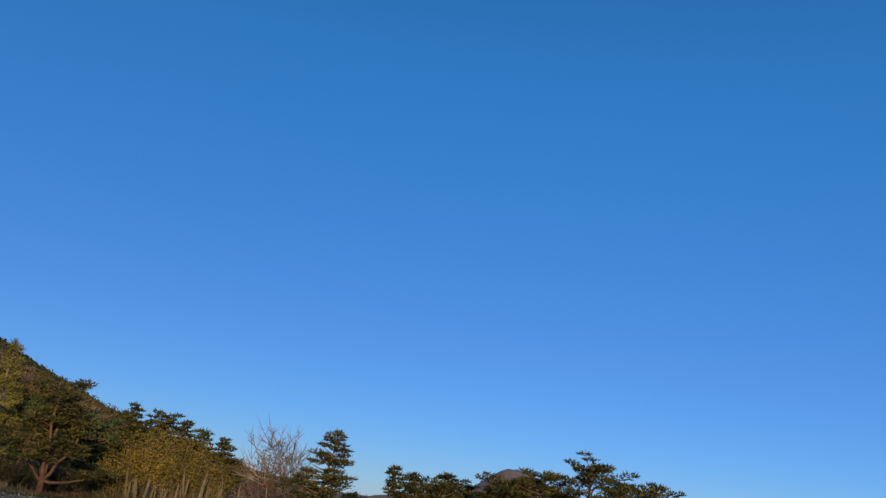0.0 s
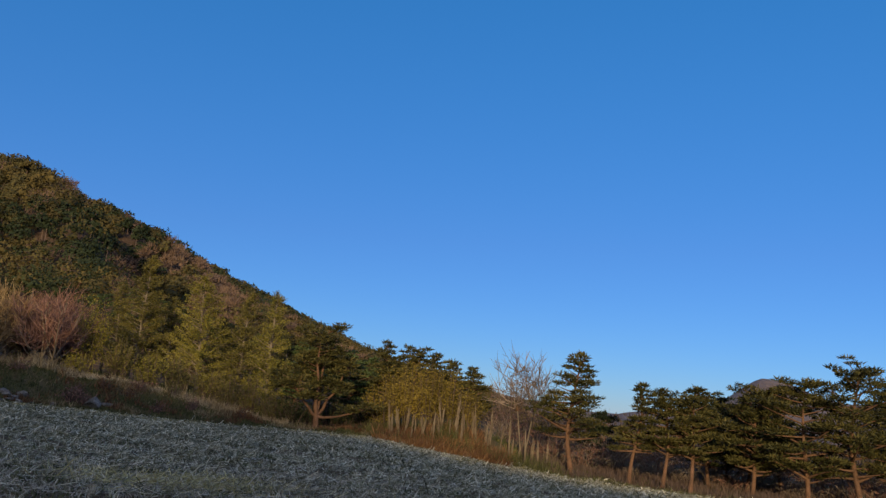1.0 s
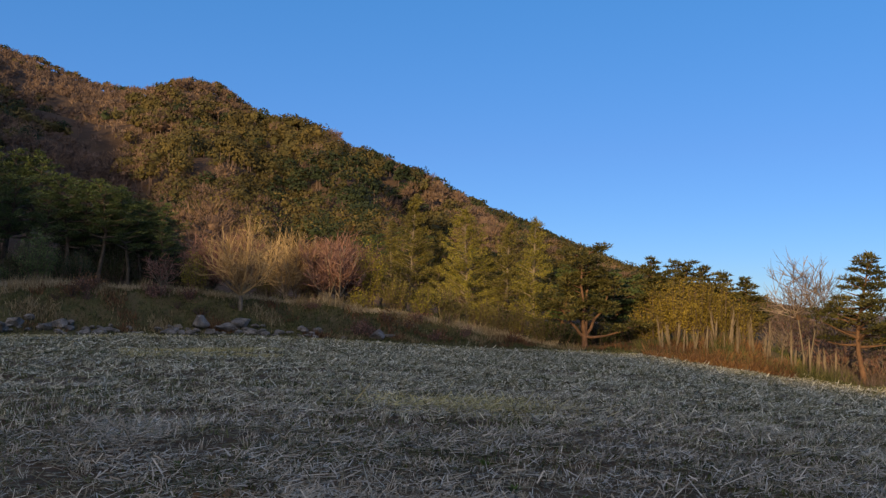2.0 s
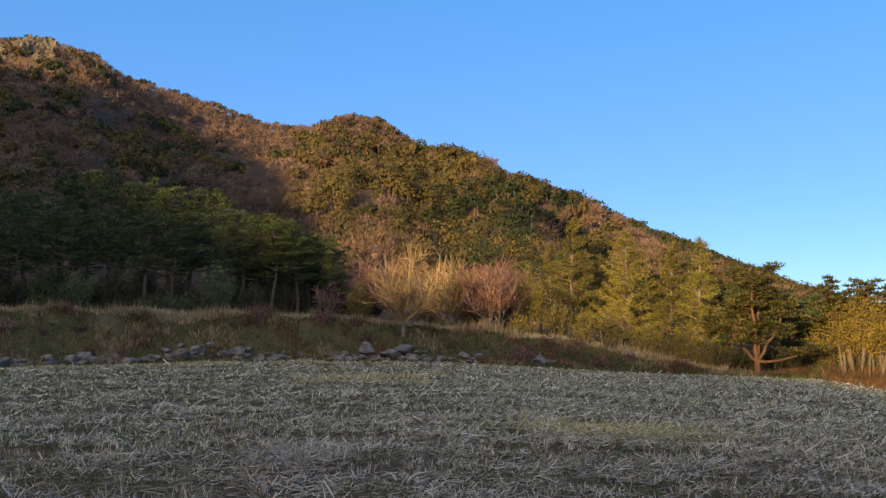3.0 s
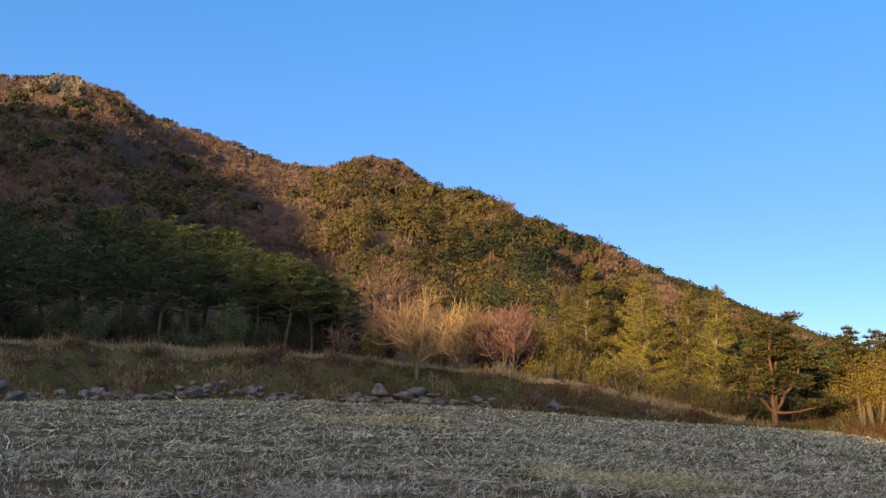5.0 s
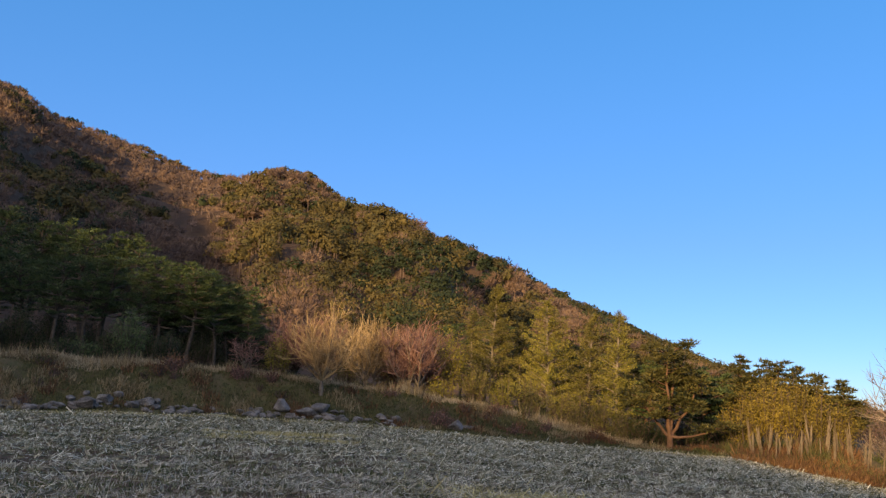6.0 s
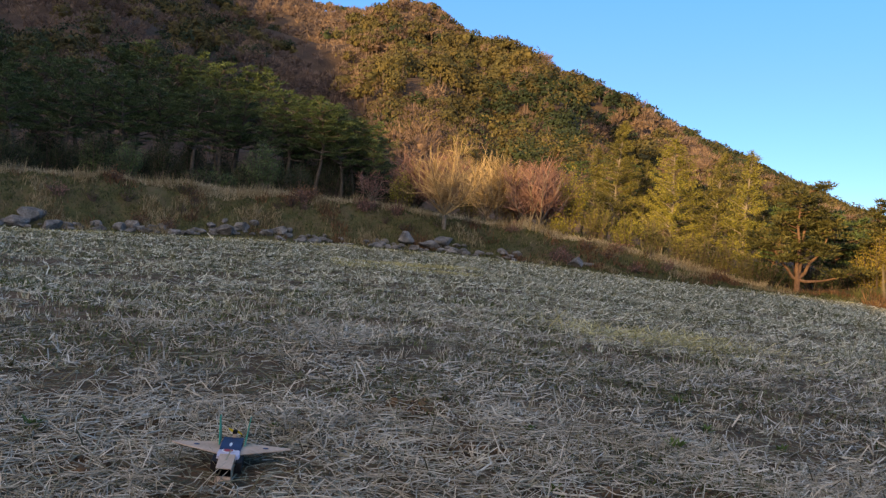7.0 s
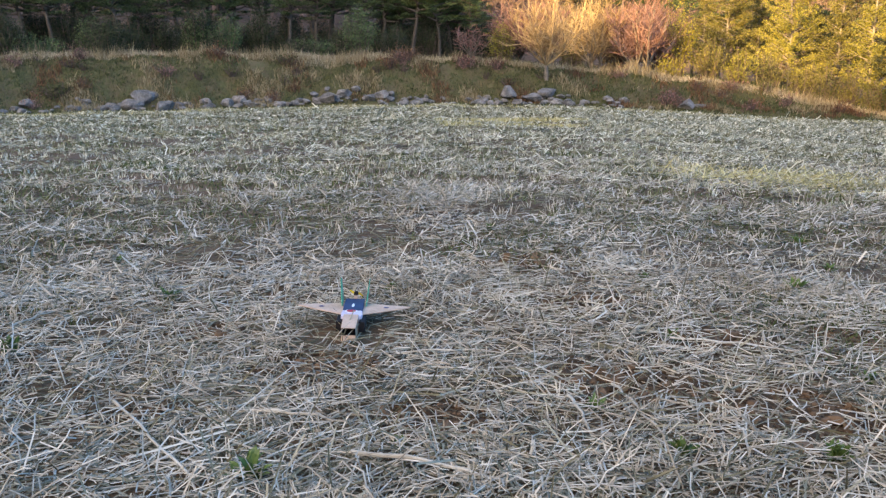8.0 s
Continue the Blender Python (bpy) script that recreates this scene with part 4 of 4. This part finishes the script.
grass("bank_green_grass", "dull green grass covering the bank", M_TURF, 90000, -40, 24, 42.4, 46.4, 0.14, 0.04, 1202, lambda q, az, r: q > -0.9)
grass("bank_bracken", "rust-brown bracken patches on the bank", M_RUST, 60000, -40, 24, 42.8, 46.4, 0.28, 0.06, 1203, lambda q, az, r: q > 0.9 - 0.25 * smooth(0, 8, az))
grass("bank_crest_grass", "pale dry grass along the bank's crest, brightened as if sunlit", M_CREST, 30000, -40, 19, 46.0, 48.5, 0.34, 0.035, 1209, None, 0.6)
grass("bank_crest_weeds", "tall dead weeds along the bank's crest", M_DRYGRASS, 7000, -40, 16, 46.0, 47.3, 0.65, 0.035, 1204, lambda q, az, r: q > 0.3, 0.25)
grass("corner_dry_grass", "orange dry brush heaped at the field's corner", M_BRUSH, 22000, 24.5, 32, 42.3, 44.3, 0.34, 0.04, 1205, lambda q, az, r: q > -0.2, 1.6)
grass("corner_brush", "heaped rust-brown cut brush at the field's corner", M_RUST, 14000, 24.5, 33.5, 42.4, 46, 0.5, 0.045, 1206, lambda q, az, r: q > -0.4, 1.3)
grass("corner_briar", "dark briars tangled at the field's corner", M_TURF, 12000, 24, 37, 42.8, 47, 0.55, 0.04, 1210, lambda q, az, r: q > 0.0, 1.0)
grass("verge_grass", "rough brown growth below the pines", M_HILLBARE_DARK, 26000, 34, 68, 43.6, 58, 0.5, 0.05, 1207)
grass("verge_turf", "short rough turf between the field and the pines", M_TURF, 24000, 33, 68, 42.6, 50, 0.22, 0.04, 1211)
grass("wood_floor", "brown undergrowth under the trees", M_TURF, 26000, -42, 24, 50, 74, 0.5, 0.06, 1208)

# ---------------------------------------------------------------- straw and stubble on the field


SOIL = ((3.6, 4.1, 0.42), (14.6, 3.95, 0.5), (-17.0, 4.35, 0.36), (9.5, 4.9, 0.3), (-9.5, 3.6, 0.3), (1.0, 5.6, 0.35), (-24.5, 5.2, 0.25), (-3.0, 6.8, 0.4), (19.0, 5.4, 0.4), (-30.0, 3.9, 0.22))


def worn(x, y, g):
    """How bare the soil lies: above 0 inside the trodden, straw-poor spots."""
    out = np.full(np.shape(x), -1.0)
    for b, r, size in SOIL:
        cx, cy = r * math.sin(radians(b)), r * math.cos(radians(b))
        out = np.maximum(out, 1 - np.hypot(x - cx, (y - cy) * 1.3) / size)
    return out + 0.25 * ripple(x, y, 0.4, 79, 2) + g.normal(0, 0.15, np.shape(x))


def strips(soup, p0, p1, width, g):
    """Many flat straws: a slim four-cornered strip each, its flat leaning about the sky."""
    d = p1 - p0
    side = unit(np.cross(d, np.array([0, 0, 1.0]) + g.normal(0, 0.45, d.shape))) * np.broadcast_to(width, len(p0))[:, None]
    v = np.stack([p0 - side, p0 + side, p1 + side * 0.7, p1 - side * 0.7], 1)
    soup.add(v, np.arange(4 * len(p0)).reshape(-1, 4))


def straw(name, label, mat, n, near, far, length, thick, seed, flat=0.12, lo=-42, hi=66, power=1.0, bends=1, poor=-0.5):
    g = np.random.default_rng(seed)
    az = np.radians(g.uniform(lo, hi, n))
    r = near + (far - near) * g.uniform(0, 1, n) ** power
    if hi - lo < 30:      # a patch that thins out at its rim
        az, r = np.radians(g.normal((lo + hi) / 2, (hi - lo) / 4, n)), g.normal((near + far) / 2, (far - near) / 4, n)
    r = np.where((az > 0.58) & (r > 30), r * (1 + 0.045 * (r - 30) / 12), r)
    x, y = r * np.sin(az), r * np.cos(az)
    fine, streak = 0.6 * ripple(x, y, 1.4, 71, 3), 0.5 * ripple(x, y, 2.2, 71, 3) + 0.9 * ripple(x * 0.16, y, 0.9, 72, 3)
    patch = fine + (streak - fine) * smooth(6, 12, r)
    # pale straw thickens to the right, imitating grazing sun; thinner on the left
    sparse = poor + (0.2 * smooth(-8, -26, np.degrees(az)) - 0.6 * smooth(-6, 12, np.degrees(az))) * smooth(7, 16, r)
    ok = (patch + g.normal(0, 0.2, n) > sparse) & ((worn(x, y, g) < 0.3) | (g.random(n) < 0.25)) & ((np.hypot(x + 1.26, y - 4.8) > 0.36) | (mat == M_STRAW_OLD))
    x, y = x[ok], y[ok]
    m = len(x)
    a = np.where(g.random(m) < 0.2, g.normal(0.2, 0.5, m), g.uniform(0, 6.28, m)) + 0.9 * ripple(x, y, 1.1, 73, 2)
    rise = np.abs(g.normal(0, flat, m)) + np.where(g.random(m) < 0.14, g.uniform(0.2, 1.8, m), 0)
    d = unit(np.stack([np.cos(a), np.sin(a), rise], 1))
    side = unit(np.stack([-np.sin(a), np.cos(a), 0.4 * g.normal(size=m)], 1))
    span = length * (0.3 + g.gamma(2.0, 0.35, m))[:, None]
    bow = (g.normal(0, 0.16, m) + np.where(g.random(m) < 0.25, g.normal(0, 0.3, m), 0))[:, None] * span
    p = np.stack([x, y, ground_z(x, y) + g.uniform(0.002, 0.05, m)], 1)
    th = thick * g.uniform(0.5, 1.35, m) * (np.hypot(x, y) / 25 if far > 30 else 1.0)
    pts = [p, p + d * span * 0.36 + side * bow, p + d * span * 0.7 + side * bow * 0.95, p + d * span - [0, 0, 1] * span * rise[:, None] * 0.15]
    soup = Soup()
    if bends == 3:
        for u in range(3):
            sticks(soup, pts[u], pts[u + 1], th * (1 - 0.12 * u), th * (0.88 - 0.12 * u), 3)
    elif bends == 2:
        sticks(soup, pts[0], (pts[1] + pts[2]) / 2, th, th * 0.85, 3)
        sticks(soup, (pts[1] + pts[2]) / 2, pts[3], th * 0.85, th * 0.65, 3)
    else:
        strips(soup, pts[0], pts[3], th, g)
    return tagged(new(name, soup.mesh(name, mat)), label, "straw", kind="stuff")


def stubble(name, label, mat, n, near, far, length, thick, seed, power, each):
    """Cut stalks in splayed clumps that stand in drilled rows."""
    g = np.random.default_rng(seed)
    az = np.radians(g.uniform(-42, 66, n))
    r = near + (far - near) * g.uniform(0, 1, n) ** power
    x, y = r * np.sin(az), r * np.cos(az)
    y = np.round((y + 0.15 * x) / 0.32) * 0.32 - 0.15 * x + g.normal(0, 0.05, n)
    ok = (ripple(x, y, 0.9, 77, 2) + g.normal(0, 0.4, n) > -0.1) & (np.hypot(x + 1.28, y - 4.9) > 0.46) & (worn(x, y, g) < 0.4)
    x, y = np.repeat(x[ok], each), np.repeat(y[ok], each)
    m = len(x)
    foot = g.normal(0, 0.028, (m, 2))
    x, y = x + foot[:, 0], y + foot[:, 1]
    p = np.stack([x, y, ground_z(x, y) - 0.01], 1)
    d = g.normal(0, 0.26, (m, 3)) + [0, 0, 1]
    d[:, :2] += foot * 9
    top = p + unit(d) * (length * g.uniform(0.35, 1.35, m))[:, None]
    soup = Soup()
    if far < 20:
        sticks(soup, p, top, thick, thick * 0.8, 3)
    else:
        blades(soup, p, top - p, np.linalg.norm(top - p, axis=1), thick * 2.2)
    return tagged(new(name, soup.mesh(name, mat)), label, "straw", kind="stuff")


straw("loose_straw", "pale loose straw strewn over the field", M_STRAW, 27000, 1.6, 7.0, 0.135, 0.0034, 1301, 0.16, bends=2, poor=-0.75)
straw("farther_straw", "pale loose straw strewn farther over the field", M_STRAW, 84000, 6.0, 17, 0.105, 0.0058, 1311, 0.3, poor=0.05)
straw("old_straw", "weathered grey straw lying under the fresh", M_STRAW_OLD, 42000, 1.6, 11, 0.14, 0.0040, 1302, 0.06, poor=-1.2)
straw("far_straw", "pale loose straw over the far field", M_STRAW_FAR, 170000, 12, 42.3, 0.13, 0.0115, 1303, 0.3, power=0.8, poor=0.05)
straw("far_old_straw", "weathered straw over the far field", M_STRAW_DULL, 60000, 9.5, 42.3, 0.2, 0.010, 1304, 0.2, power=0.8, poor=-0.6)
straw("long_straw", "long thick straws lying loose", M_STRAW, 300, 1.6, 12, 0.36, 0.005, 1305, 0.05, bends=3)
straw("pale_straw_patch", "bleached straw lying in a thick patch", M_STRAW, 4500, 9.4, 11.6, 0.12, 0.005, 1321, 0.1, -13, -4, poor=-0.1)
# a warm streak of sunlight, painted as tawny straw
straw("sun_streak_straw", "straw coloured tawny in a long patch as a streak of sun", M_STRAW_SUNLIT, 6000, 12.8, 15.8, 0.16, 0.006, 1322, 0.2, 4, 20, poor=0.35)
straw("surrounding_straw", "pale loose straw over the rest of the field", M_STRAW, 40000, 0.3, 14, 0.13, 0.0042, 1323, 0.15, 64, 320, poor=-0.6)
stubble("stubble", "short cut stubble standing in rows", M_STRAW, 3600, 1.6, 14, 0.09, 0.0038, 1306, 1.0, 5)
stubble("far_stubble", "short cut stubble standing in rows far off", M_STRAW_FAR, 16000, 11, 42.2, 0.11, 0.009, 1307, 0.8, 7)
grass("field_weeds", "short green growth between the stubble", M_TURF_GREEN, 110000, -42, 66, 4.6, 17, 0.08, 0.022, 1308, lambda q, az, r: q > 0.8 - 1.2 * smooth(5, 10, r), 0.8)
grass("far_field_weeds", "dull green growth between the far stubble", M_TURF_GREEN, 200000, -42, 66, 12, 42.4, 0.10, 0.03, 1312, lambda q, az, r: q > 0.65 - 0.7 * smooth(13, 30, r) - 0.2 * smooth(12, 30, az), 0.9)
# sunlit far strip and sun patch, both painted by yellow blades
grass("sunlit_edge_grass", "grass coloured yellow as a sunlit strip along the field's far edge", M_STRAW_SUNLIT, 30000, -41, 24, 39.8, 42.5, 0.13, 0.035, 1313, lambda q, az, r: q > -0.3, 0.9)
grass("sun_patch_grass", "grass coloured yellow-green as a sunlit streak on the field", M_STRAW_SUNLIT, 26000, -9, 1, 25.5, 29.5, 0.12, 0.035, 1314, lambda q, az, r: q > 0.1 + 0.3 * np.abs(r - 27.5), 0.7)


leaf_shape = Soup().add([(-0.10, 0, 0), (0.10, 0, 0), (0.17, 0.4, 0.10), (-0.17, 0.4, 0.10), (0.10, 0.8, 0.08), (-0.10, 0.8, 0.08), (0, 1.0, 0.0), (0, 0.4, 0.06), (0, 0.8, 0.05)],
                       [(0, 1, 2, 7), (7, 2, 4, 8), (3, 7, 8, 5)]).add(
    [(-0.10, 0, 0), (0, 0.4, 0.06), (-0.17, 0.4, 0.10), (0.10, 0.8, 0.08), (0, 1.0, 0.0), (0, 0.8, 0.05), (-0.10, 0.8, 0.08)], [(0, 1, 2), (5, 3, 4), (6, 5, 4)])
LEAF = leaf_shape.mesh("leaf", M_WEED)


def weed(label, size, seed, at):
    """A small rosette of broad green leaves."""
    g = np.random.default_rng(seed)
    ob = thing("weed", label, "weed", at, group="green weeds in the stubble")
    for k in range(22):
        leaf = part("leaf", LEAF, ob)
        leaf.matrix_basis = pose(*(g.normal(0, 0.08 * size, 2)), 0.004, g.uniform(15, 70), g.uniform(-20, 20), k * 137.5) @ Matrix.Scale(size * g.uniform(0.45, 0.85), 4)
    return ob


for k, (b, r, size) in enumerate(((-22.2, 3.12, 0.17), (-26.6, 6.0, 0.14), (-36.3, 5.1, 0.14), (-11.5, 3.3, 0.08), (2.0, 3.75, 0.10), (14.4, 6.5, 0.16), (7.0, 4.87, 0.10), (8.1, 3.38, 0.11), (17.6, 3.58, 0.13),
                                  (16.2, 7.4, 0.14), (-12.1, 6.0, 0.10), (-29.5, 7.2, 0.12), (-5.2, 8.4, 0.12), (14.3, 8.6, 0.14), (20.6, 7.2, 0.12), (-9.0, 10.2, 0.12), (19.0, 4.6, 0.10), (5.0, 6.4, 0.09))):
    weed("small tuft of green weed among the straw" if size < 0.13 else "broad-leaved green weed growing through the straw", size, 1400 + k, site(b, r))


def stalk_lying(label, start, end, thick, seed, lift=0.05):
    """One long stalk with joints, lying over the straw."""
    g = np.random.default_rng(seed)
    a, b = np.array(site(*start, lift)), np.array(site(*end, lift * 0.6))
    t = np.linspace(0, 1, 9)[:, None]
    pts = a + (b - a) * t + g.normal(0, 0.006, (9, 3)) + np.array([0, 0, 0.02]) * np.sin(np.pi * t)
    soup = Soup()
    tube(soup, pts - a, thick * (1.1 - 0.4 * t[:, 0]) * (1 + 0.18 * (np.arange(9) % 3 == 0)), 6)
    ob = new("straw_stalk", soup.mesh("straw_stalk", M_STRAW, smooth=True))
    ob.location = a
    return tagged(ob, label, "straw stalk", "long stalks on the straw")


for k, (start, end, thick) in enumerate((((-30.4, 4.02), (-25.6, 3.02), 0.0065), ((-22.7, 3.74), (-15.4, 3.54), 0.008), ((-15.1, 3.19), (-4.2, 2.97), 0.010), ((3.1, 3.98), (7.0, 3.45), 0.006),
                                         ((-11.8, 4.41), (-3.2, 4.42), 0.005), ((6.7, 4.75), (15.7, 4.82), 0.006), ((17.2, 7.27), (18.6, 6.15), 0.007), ((11.3, 3.71), (12.7, 3.34), 0.006),
                                         ((0.2, 3.8), (2.0, 3.38), 0.007), ((-7.9, 3.38), (-6.7, 3.47), 0.006), ((-36.1, 5.43), (-32.8, 5.8), 0.006))):
    stalk_lying("long pale jointed stalk lying on the straw" if thick < 0.008 else "thick pale stalk lying on the straw", start, end, thick, 1600 + k)


def soil_clods():
    """Crumbs of brown soil in the straw-poor spots."""
    g = np.random.default_rng(1700)
    soup = Soup()
    for b, r, size in SOIL:
        cx, cy, _ = site(b, r)
        m = int(1500 * size)
        a, o = g.uniform(0, 6.28, m), size * np.sqrt(g.uniform(0, 1, m))
        x, y = cx + o * np.cos(a), cy + o * np.sin(a) / 1.3
        rad = 0.004 + 0.008 * g.gamma(1.2, 0.7, m)
        v = np.stack([x, y, ground_z(x, y) + rad * 0.3], 1)[:, None] + ICO[None] * (rad[:, None] * g.uniform(0.7, 1.25, (m, 12)))[..., None] * [1, 1, 0.75]
        soup.add(v, (ICO_FACES[None] + 12 * np.arange(m)[:, None, None]).reshape(-1, 3))
    return tagged(new("soil_clods", soup.mesh("soil_clods", M_CLOD)), "crumbs of brown soil between the straw", "soil", kind="stuff")


soil_clods()

# ---------------------------------------------------------------- the model jet, landed on the straw
M_FOAM = material("kraft_foam", [(0.42, 0.29, 0.20), (0.55, 0.39, 0.28), (0.62, 0.46, 0.34)], 9, 0.7, 0.15, 60)
M_CARD = material("brown_card", [(0.30, 0.17, 0.10), (0.42, 0.25, 0.15), (0.50, 0.31, 0.20)], 9, 0.75, 0.15, 60)
M_LILAC = material("lilac_paint", [(0.42, 0.40, 0.50), (0.56, 0.53, 0.62), (0.62, 0.58, 0.66)], 14, 0.55)
M_NAVY = material("navy_paint", [(0.012, 0.018, 0.05), (0.02, 0.03, 0.085), (0.03, 0.045, 0.11)], 12, 0.5)
M_GREEN = material("green_film", [(0.0, 0.20, 0.12), (0.005, 0.30, 0.19), (0.02, 0.38, 0.25)], 12, 0.45)
M_BLACK = material("black_inside", [(0.008, 0.007, 0.007), (0.012, 0.01, 0.01), (0.016, 0.014, 0.013)], 20, 0.8)
M_RED = material("red_film", [(0.35, 0.02, 0.02), (0.48, 0.03, 0.03), (0.55, 0.06, 0.05)], 20, 0.5)
M_WHITE = material("white_film", [(0.66, 0.66, 0.68), (0.74, 0.74, 0.75), (0.80, 0.80, 0.80)], 20, 0.5)
M_YELLOW = material("yellow_plastic", [(0.55, 0.40, 0.02), (0.65, 0.48, 0.03), (0.70, 0.52, 0.05)], 20, 0.4)


def slab(outline, z0, z1, mat, name, bevel=0.002):
    """A flat board of any outline with softened edges."""
    bm = bmesh.new()
    low = [bm.verts.new((x, y, z0)) for x, y in outline]
    face = bm.faces.new(low)
    up = bmesh.ops.extrude_face_region(bm, geom=[face])
    bmesh.ops.translate(bm, verts=[v for v in up["geom"] if isinstance(v, bmesh.types.BMVert)], vec=(0, 0, z1 - z0))
    bmesh.ops.recalc_face_normals(bm, faces=bm.faces)
    if bevel:
        bmesh.ops.bevel(bm, geom=list(bm.edges), offset=bevel, segments=2, affect="EDGES", profile=0.5)
    me = bpy.data.meshes.new(name)
    bm.to_mesh(me)
    bm.free()
    me.materials.append(mat)
    return me


def loft(sections, mat, name, open_front=False):
    """A boxy hull through sections (y, half width, z low, z high)."""
    bm = bmesh.new()
    rings_ = [[bm.verts.new(c) for c in ((-w, y, lo), (w, y, lo), (w * 0.92, y, hi), (-w * 0.92, y, hi))] for y, w, lo, hi in sections]
    for a, b in zip(rings_[:-1], rings_[1:]):
        for k in range(4):
            bm.faces.new((a[k], a[(k + 1) % 4], b[(k + 1) % 4], b[k]))
    bm.faces.new(rings_[0])
    if not open_front:
        bm.faces.new(rings_[-1])
    bmesh.ops.recalc_face_normals(bm, faces=bm.faces)
    bmesh.ops.bevel(bm, geom=[e for e in bm.edges if not e.is_boundary], offset=0.004, segments=2, affect="EDGES", profile=0.5)
    me = bpy.data.meshes.new(name)
    bm.to_mesh(me)
    bm.free()
    me.materials.append(mat)
    return me


def oval(rx, ry, n=20):
    return [(rx * math.cos(6.2832 * k / n), ry * math.sin(6.2832 * k / n)) for k in range(n)]


def model_jet(at):
    jet = thing("model_jet", "toy jet of tan foam with navy deck and green fins", "model plane", at[:3], at[3])
    jet.matrix_basis = pose(*at[:3], 0, 0, at[3]) @ pose(0, 0, 0, 0, -2.0, 0) @ Matrix.Scale(0.92, 4)
    part("body", loft([(-0.27, 0.062, 0.02, 0.088), (-0.10, 0.072, 0.012, 0.100), (0.10, 0.070, 0.012, 0.100), (0.17, 0.062, 0.014, 0.094)], M_NAVY, "body"), jet, "navy painted box body")
    deck = part("deck", slab([(-0.066, -0.22), (0.066, -0.22), (0.063, 0.07), (-0.063, 0.07)], 0.103, 0.109, M_NAVY, "deck"), jet, "navy upper deck")
    mark = part("marking", slab(oval(0.009, 0.042), 0.110, 0.1115, M_WHITE, "marking", 0), deck, "white oval marking")
    mark.location = (0.003, -0.04, 0)
    bow = part("forward_deck", loft([(0.06, 0.068, 0.036, 0.106), (0.13, 0.074, 0.040, 0.104), (0.19, 0.070, 0.044, 0.099)], M_LILAC, "forward_deck"), jet, "lilac painted forward deck")
    ring_ = part("emblem", slab(oval(0.040, 0.040), 0.107, 0.1085, M_WHITE, "emblem", 0), bow, "red and white oval emblem")
    ring_.location = (0.006, 0.095, 0.0)
    dot = part("emblem_centre", slab(oval(0.030, 0.028), 0.1087, 0.110, M_RED, "emblem_centre", 0), bow, "red oval")
    dot.location = (0.006, 0.095, 0.0)
    nose = part("nose", loft([(0.15, 0.050, 0.012, 0.100), (0.28, 0.049, 0.006, 0.094), (0.40, 0.047, 0.002, 0.082)], M_CARD, "nose", True), jet, "open brown card nose scoop")
    part("nose_lining", loft([(0.25, 0.043, 0.032, 0.084), (0.398, 0.0435, 0.026, 0.077)], M_BLACK, "nose_lining", True), nose, "black inside of the scoop")
    part("nose_lip", slab([(-0.046, 0.380), (0.046, 0.380), (0.044, 0.402), (-0.044, 0.402)], 0.002, 0.034, M_FOAM, "nose_lip"), nose, "tan lower lip")
    part("nose_cap", slab([(-0.048, 0.17), (0.048, 0.17), (0.045, 0.408), (-0.045, 0.408)], 0.0, 0.005, M_FOAM, "nose_cap"), nose, "tan top panel").matrix_basis = pose(0, 0.0, 0.1165, -4.6, 0, 0)
    for side in (-1, 1):
        pts = [(0.060, 0.115), (0.30, -0.035), (0.372, -0.085), (0.368, -0.105), (0.060, -0.165)]
        wing = part("wing", slab([(side * x, y) for x, y in pts], 0.086, 0.093, M_FOAM, "wing"), jet, "tan foam wing")
        roundel = part("roundel", slab(oval(0.018, 0.014), 0.0935, 0.095, M_NAVY, "roundel", 0), wing, "small dark roundel")
        roundel.location = (side * 0.215, -0.06, 0)
        fin = part("fin", slab([(-0.10, 0.0), (0.06, 0.0), (-0.02, 0.155), (-0.075, 0.165)], -0.0025, 0.0025, M_GREEN, "fin", 0.001), jet, "upright green fin")
        fin.matrix_basis = pose(side * 0.080, -0.13, 0.094, 0, 6 * side, 0) @ pose(0, 0, 0, 90, 0, 90)
        part("intake", loft([(-0.09, 0.020, -0.036, 0.034), (0.12, 0.020, -0.036, 0.030)], M_BLACK, "intake"), jet, "black side intake").matrix_basis = pose(side * 0.072, 0.13, 0.050)
    motor = part("motor", slab(oval(0.016, 0.016, 14), 0, 0.03, M_BLACK, "motor", 0.002), jet, "small black motor")
    motor.matrix_basis = pose(0, -0.245, 0.135, 90, 0, 0)
    part("motor_mount", slab([(-0.012, -0.27), (0.012, -0.27), (0.012, -0.22), (-0.012, -0.22)], 0.108, 0.125, M_FOAM, "motor_mount"), jet)
    for k in (0, 180):
        blade = part("propeller_blade", slab([(0.004, -0.006), (0.02, -0.010), (0.048, -0.006), (0.05, 0.0), (0.02, 0.008), (0.004, 0.006)], 0.031, 0.034, M_YELLOW, "propeller_blade", 0.001), motor, "yellow propeller blade")
        blade.matrix_basis = pose(0, 0, 0, 14, 0, k + 35)
    return jet


jx, jy = -1.29, 4.92
jet = model_jet((jx, jy, float(ground_z(jx, jy)) + 0.032, 190.0))
